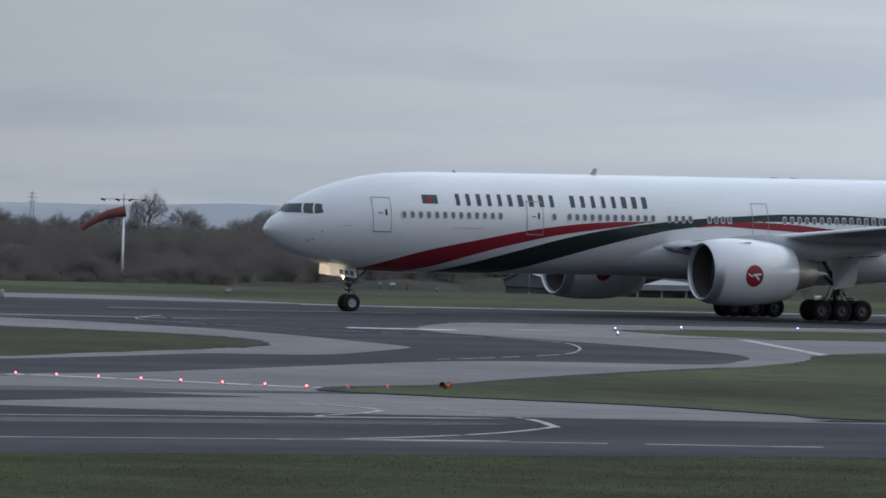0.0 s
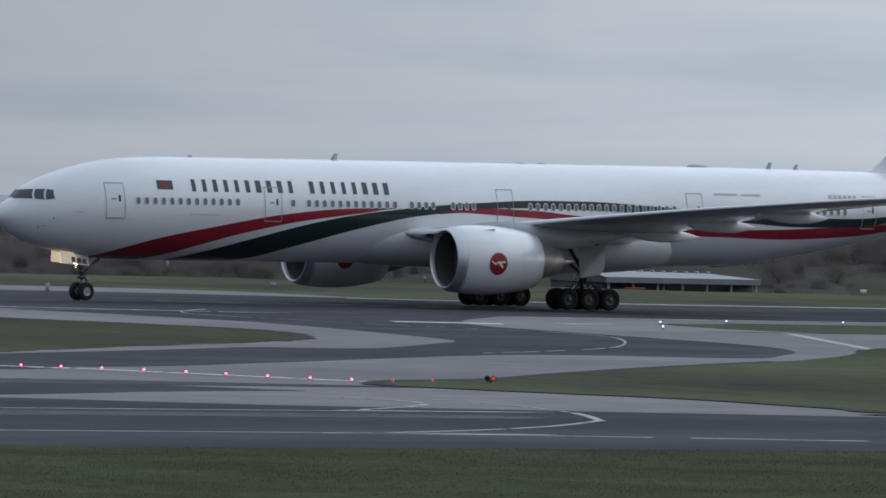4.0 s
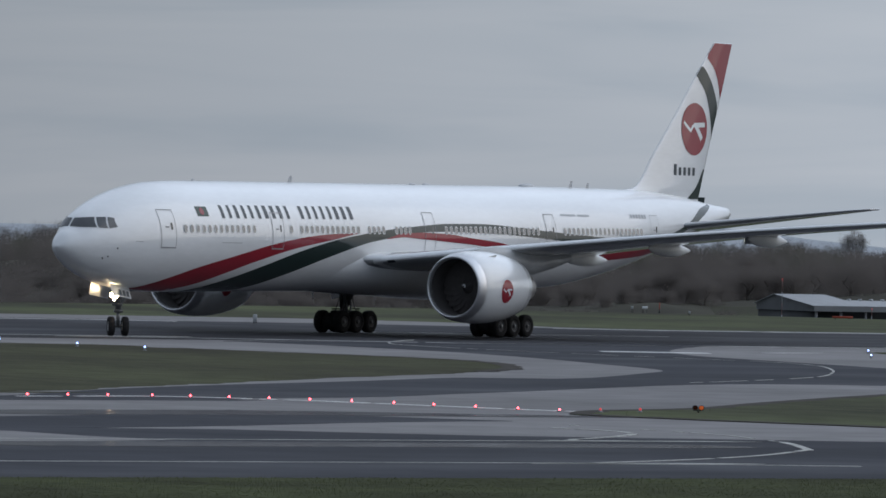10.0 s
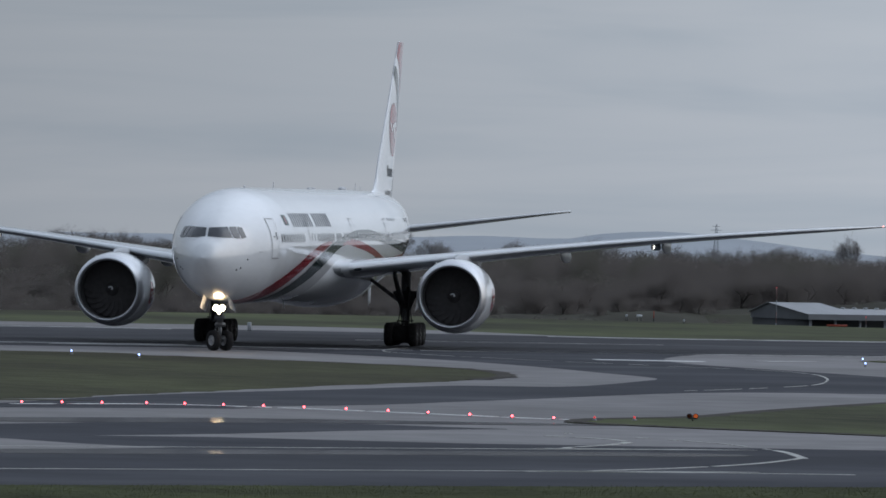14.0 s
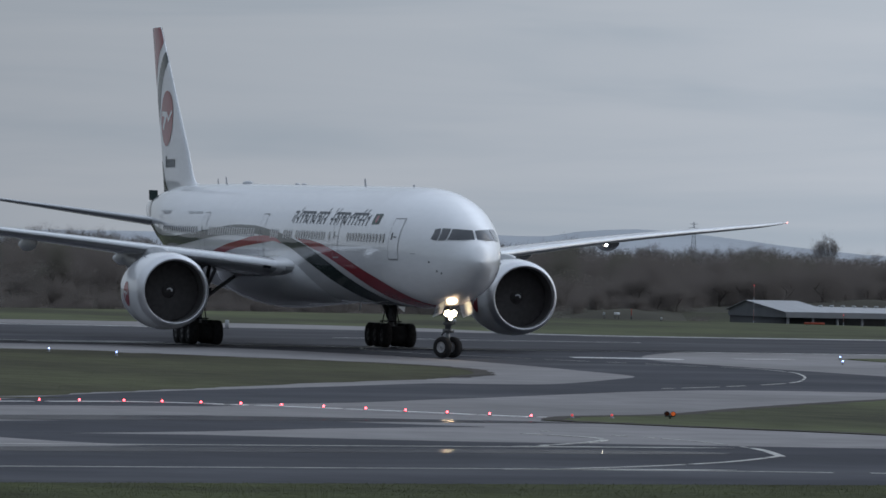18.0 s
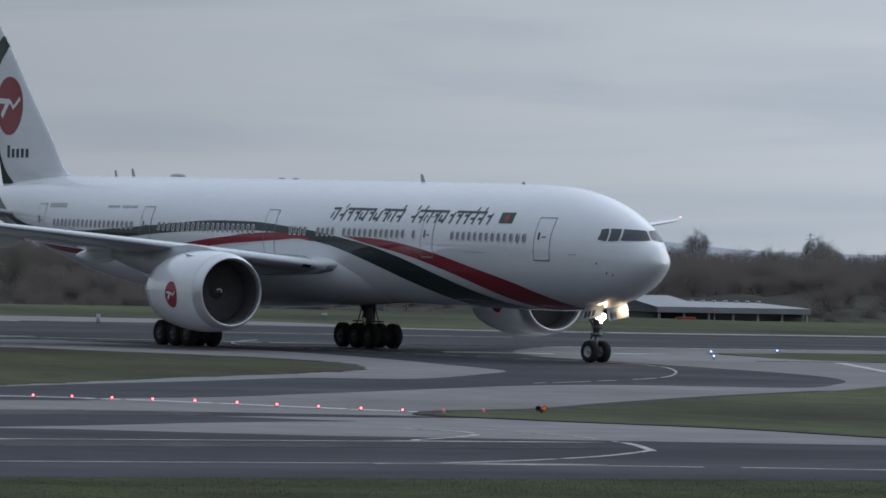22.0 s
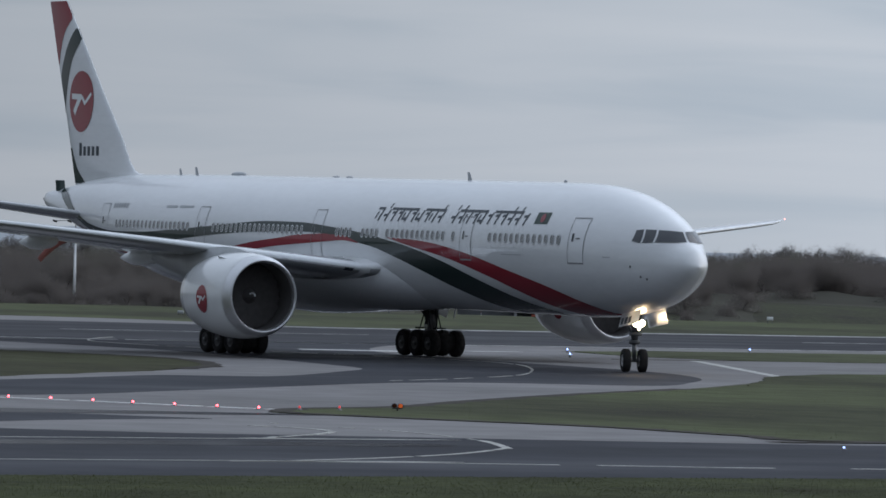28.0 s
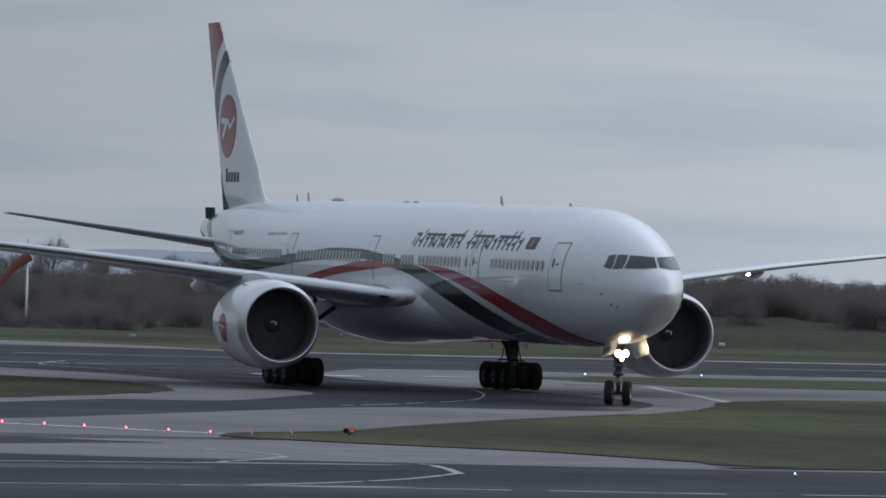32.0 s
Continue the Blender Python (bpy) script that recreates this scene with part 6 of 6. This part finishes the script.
pylon(27.125, 3250, 47, 22)
pylon(29.242, 3200, 27, 0)


# ---- grass ----
def blades(name, inside, x0, x1, y0, y1, count, z, hmin, hmax, wid, label, seed, m=M_BLADE):
    rng = random.Random(seed)
    vs, fs = [], []
    while len(fs) < count:
        x, y = rng.uniform(x0, x1), rng.uniform(y0, y1)
        if not inside(x, y):
            continue
        k = 0.5 + 0.5 * noise.noise(Vector((x * 0.35, y * 0.12, 2.0)))
        h = hmin + (hmax - hmin) * rng.random() * (0.35 + k)
        a = rng.uniform(0, math.pi)
        dx, dy = math.cos(a) * wid, math.sin(a) * wid
        i = len(vs)
        vs += [(x - dx, y - dy, z), (x + dx, y + dy, z), (x + rng.gauss(0, 0.4) * h, y + rng.gauss(0, 0.4) * h, z + h)]
        fs.append((i, i + 1, i + 2))
    me = bpy.data.meshes.new(name)
    me.from_pydata(vs, [], fs)
    for f in me.polygons:
        f.use_smooth = True
    # thin blades take the light of the sward
    me.normals_split_custom_set_from_vertices([(0, 0, 1)] * len(vs))
    me.materials.append(m)
    tagged(new(name, me), label, "grass", kind="stuff")


def within(poly):
    q = [(p[0], p[1]) for p in poly]

    def f(x, y):
        c = False
        for (xa, ya), (xb, yb) in zip(q, q[1:] + q[:1]):
            if (ya > y) != (yb > y) and x < (xb - xa) * (y - ya) / (yb - ya) + xa:
                c = not c
        return c
    return f


blades("grass_tufts", lambda x, y: True, 38, 100, 112, 145.5, 110000, 0.034, 0.012, 0.045, 0.008, "rank winter grass blades along the near taxiway", 1, M_VERGEBLADE)
blades("grass_tufts", within(RIGHT_ISLAND), 96, 170, 172, 272, 60000, 0.045, 0.010, 0.028, 0.008, "short grass blades on the island", 2)
blades("grass_tufts", within(LEFT_ISLAND), 80, 134, 222, 318, 45000, 0.04, 0.010, 0.028, 0.010, "short grass blades on the island", 3, M_DULLBLADE)


# ---- what moves ----
def motions():
    taxi = [
        (0.0, 209.43, 363.84, 180.11), (0.5, 206.56, 363.78, 179.96), (1.0, 203.75, 363.72, 179.91), (1.5, 200.95, 363.66, 179.91),
        (2.0, 198.20, 363.60, 180.00), (2.5, 195.52, 363.51, 180.24), (3.0, 192.91, 363.41, 180.68), (3.5, 190.33, 363.29, 181.38),
        (4.0, 187.79, 363.14, 182.37), (4.5, 185.29, 362.95, 183.66), (5.0, 182.88, 362.71, 185.25), (5.5, 180.55, 362.41, 187.16),
        (6.0, 178.33, 362.05, 189.36), (6.5, 176.18, 361.65, 191.88), (7.0, 174.11, 361.16, 194.67), (7.5, 172.10, 360.65, 197.60),
        (8.0, 170.20, 360.05, 200.62), (8.5, 168.34, 359.41, 203.67), (9.0, 166.51, 358.70, 206.69), (9.5, 164.82, 357.89, 209.72),
        (10.0, 163.17, 357.05, 212.78), (10.5, 161.57, 356.19, 215.89), (11.0, 160.03, 355.30, 219.05), (11.5, 158.58, 354.38, 222.23),
        (12.0, 157.24, 353.43, 225.40), (12.5, 155.97, 352.44, 228.51), (13.0, 154.82, 351.43, 231.59), (13.5, 153.78, 350.33, 234.57),
        (14.0, 152.80, 349.15, 237.57), (14.5, 151.86, 347.84, 240.30), (15.0, 150.98, 346.40, 243.14), (15.5, 150.15, 344.86, 246.06),
        (16.0, 149.39, 343.21, 249.07), (16.5, 148.71, 341.47, 252.17), (17.0, 148.13, 339.61, 255.32), (17.5, 147.67, 337.64, 258.06),
        (18.0, 147.27, 335.57, 260.74), (18.5, 146.93, 333.46, 263.30), (19.0, 146.62, 331.34, 265.82), (19.5, 146.44, 329.20, 268.12),
        (20.0, 146.31, 327.07, 270.19), (20.5, 146.27, 324.90, 271.91), (21.0, 146.25, 322.76, 273.28), (21.5, 146.27, 320.65, 274.35),
        (22.0, 146.32, 318.58, 275.11), (22.5, 146.37, 316.60, 275.55), (23.0, 146.39, 314.71, 275.77), (23.5, 146.46, 312.89, 275.89),
        (24.0, 146.57, 311.09, 275.87), (24.5, 146.72, 309.36, 275.68), (25.0, 146.88, 307.64, 275.24), (25.5, 147.10, 305.92, 274.68),
        (26.0, 147.27, 304.26, 273.92), (26.5, 147.40, 302.62, 273.03), (27.0, 147.50, 300.97, 272.05), (27.5, 147.56, 299.29, 271.01),
        (28.0, 147.56, 297.54, 269.96), (28.5, 147.55, 295.73, 268.86), (29.0, 147.49, 293.88, 267.78), (29.5, 147.40, 292.02, 266.72),
        (30.0, 147.32, 290.14, 265.70), (30.5, 147.20, 288.28, 264.51), (31.0, 147.06, 286.46, 263.10), (31.5, 146.90, 284.69, 261.63),
        (32.0, 146.67, 282.97, 260.16)]
    walk(PLANE, [(t, pose(x, y, 0.046, 0, 0, a)) for t, x, y, a in taxi])

    def at(t):
        i = min(int(t * 2), len(taxi) - 2)
        u = (t - taxi[i][0]) / 0.5
        return [taxi[i][k] + (taxi[i + 1][k] - taxi[i][k]) * u for k in (1, 2, 3)]

    def steer(t):
        a, b = at(max(t - 0.5, 0)), at(min(t + 0.5, 32))
        dt = min(t + 0.5, 32) - max(t - 0.5, 0)
        v = math.hypot(b[0] - a[0], b[1] - a[1]) / dt
        return math.degrees(math.atan2(31.2 * math.radians(b[2] - a[2]) / dt, max(v, 1.0)))

    gear = next(o for o in PLANE.children if o.name.startswith("nose_landing_gear"))
    walk(gear, [(t, pose(MAIN_X - 5.89, 0, 0, 0, 0, steer(t))) for t in range(0, 33)])
    # the windsock sags and turns a little in the wind
    hang = ((0, 0, 0), (0.8, 4, 2), (1.5, 7, 0), (2.4, 3, -3), (4, -3, 2), (7, -8, 6), (10, -2, -4), (14, -9, 4), (18, -4, -3), (22, -12, 5), (26, -8, 0), (28, -14, 4), (29, -20, 8), (30, -17, 3), (31, -20, 6), (32, -24, 16))
    walk(SOCK, [(t, pose(0, 0, SOCK.location.z) @ Matrix.Rotation(radians(c), 4, "Z") @ Matrix.Rotation(radians(b), 4, "Y")) for t, b, c in hang])
    # wheels roll by the way that the airliner has gone
    times = [i * 4 / 30 for i in range(241)]
    way = [0.0]
    for a, b in zip(times, times[1:]):
        p, q = at(a), at(b)
        way.append(way[-1] + math.hypot(q[0] - p[0], q[1] - p[1]))
    for hub, loc, r in WHEELS:
        k = 1.0 if r > 0.6 else 1.12
        walk(hub, [(t, Matrix.Translation(loc) @ Matrix.Rotation(d * k / r, 4, "Y")) for t, d in zip(times, way)])


motions()
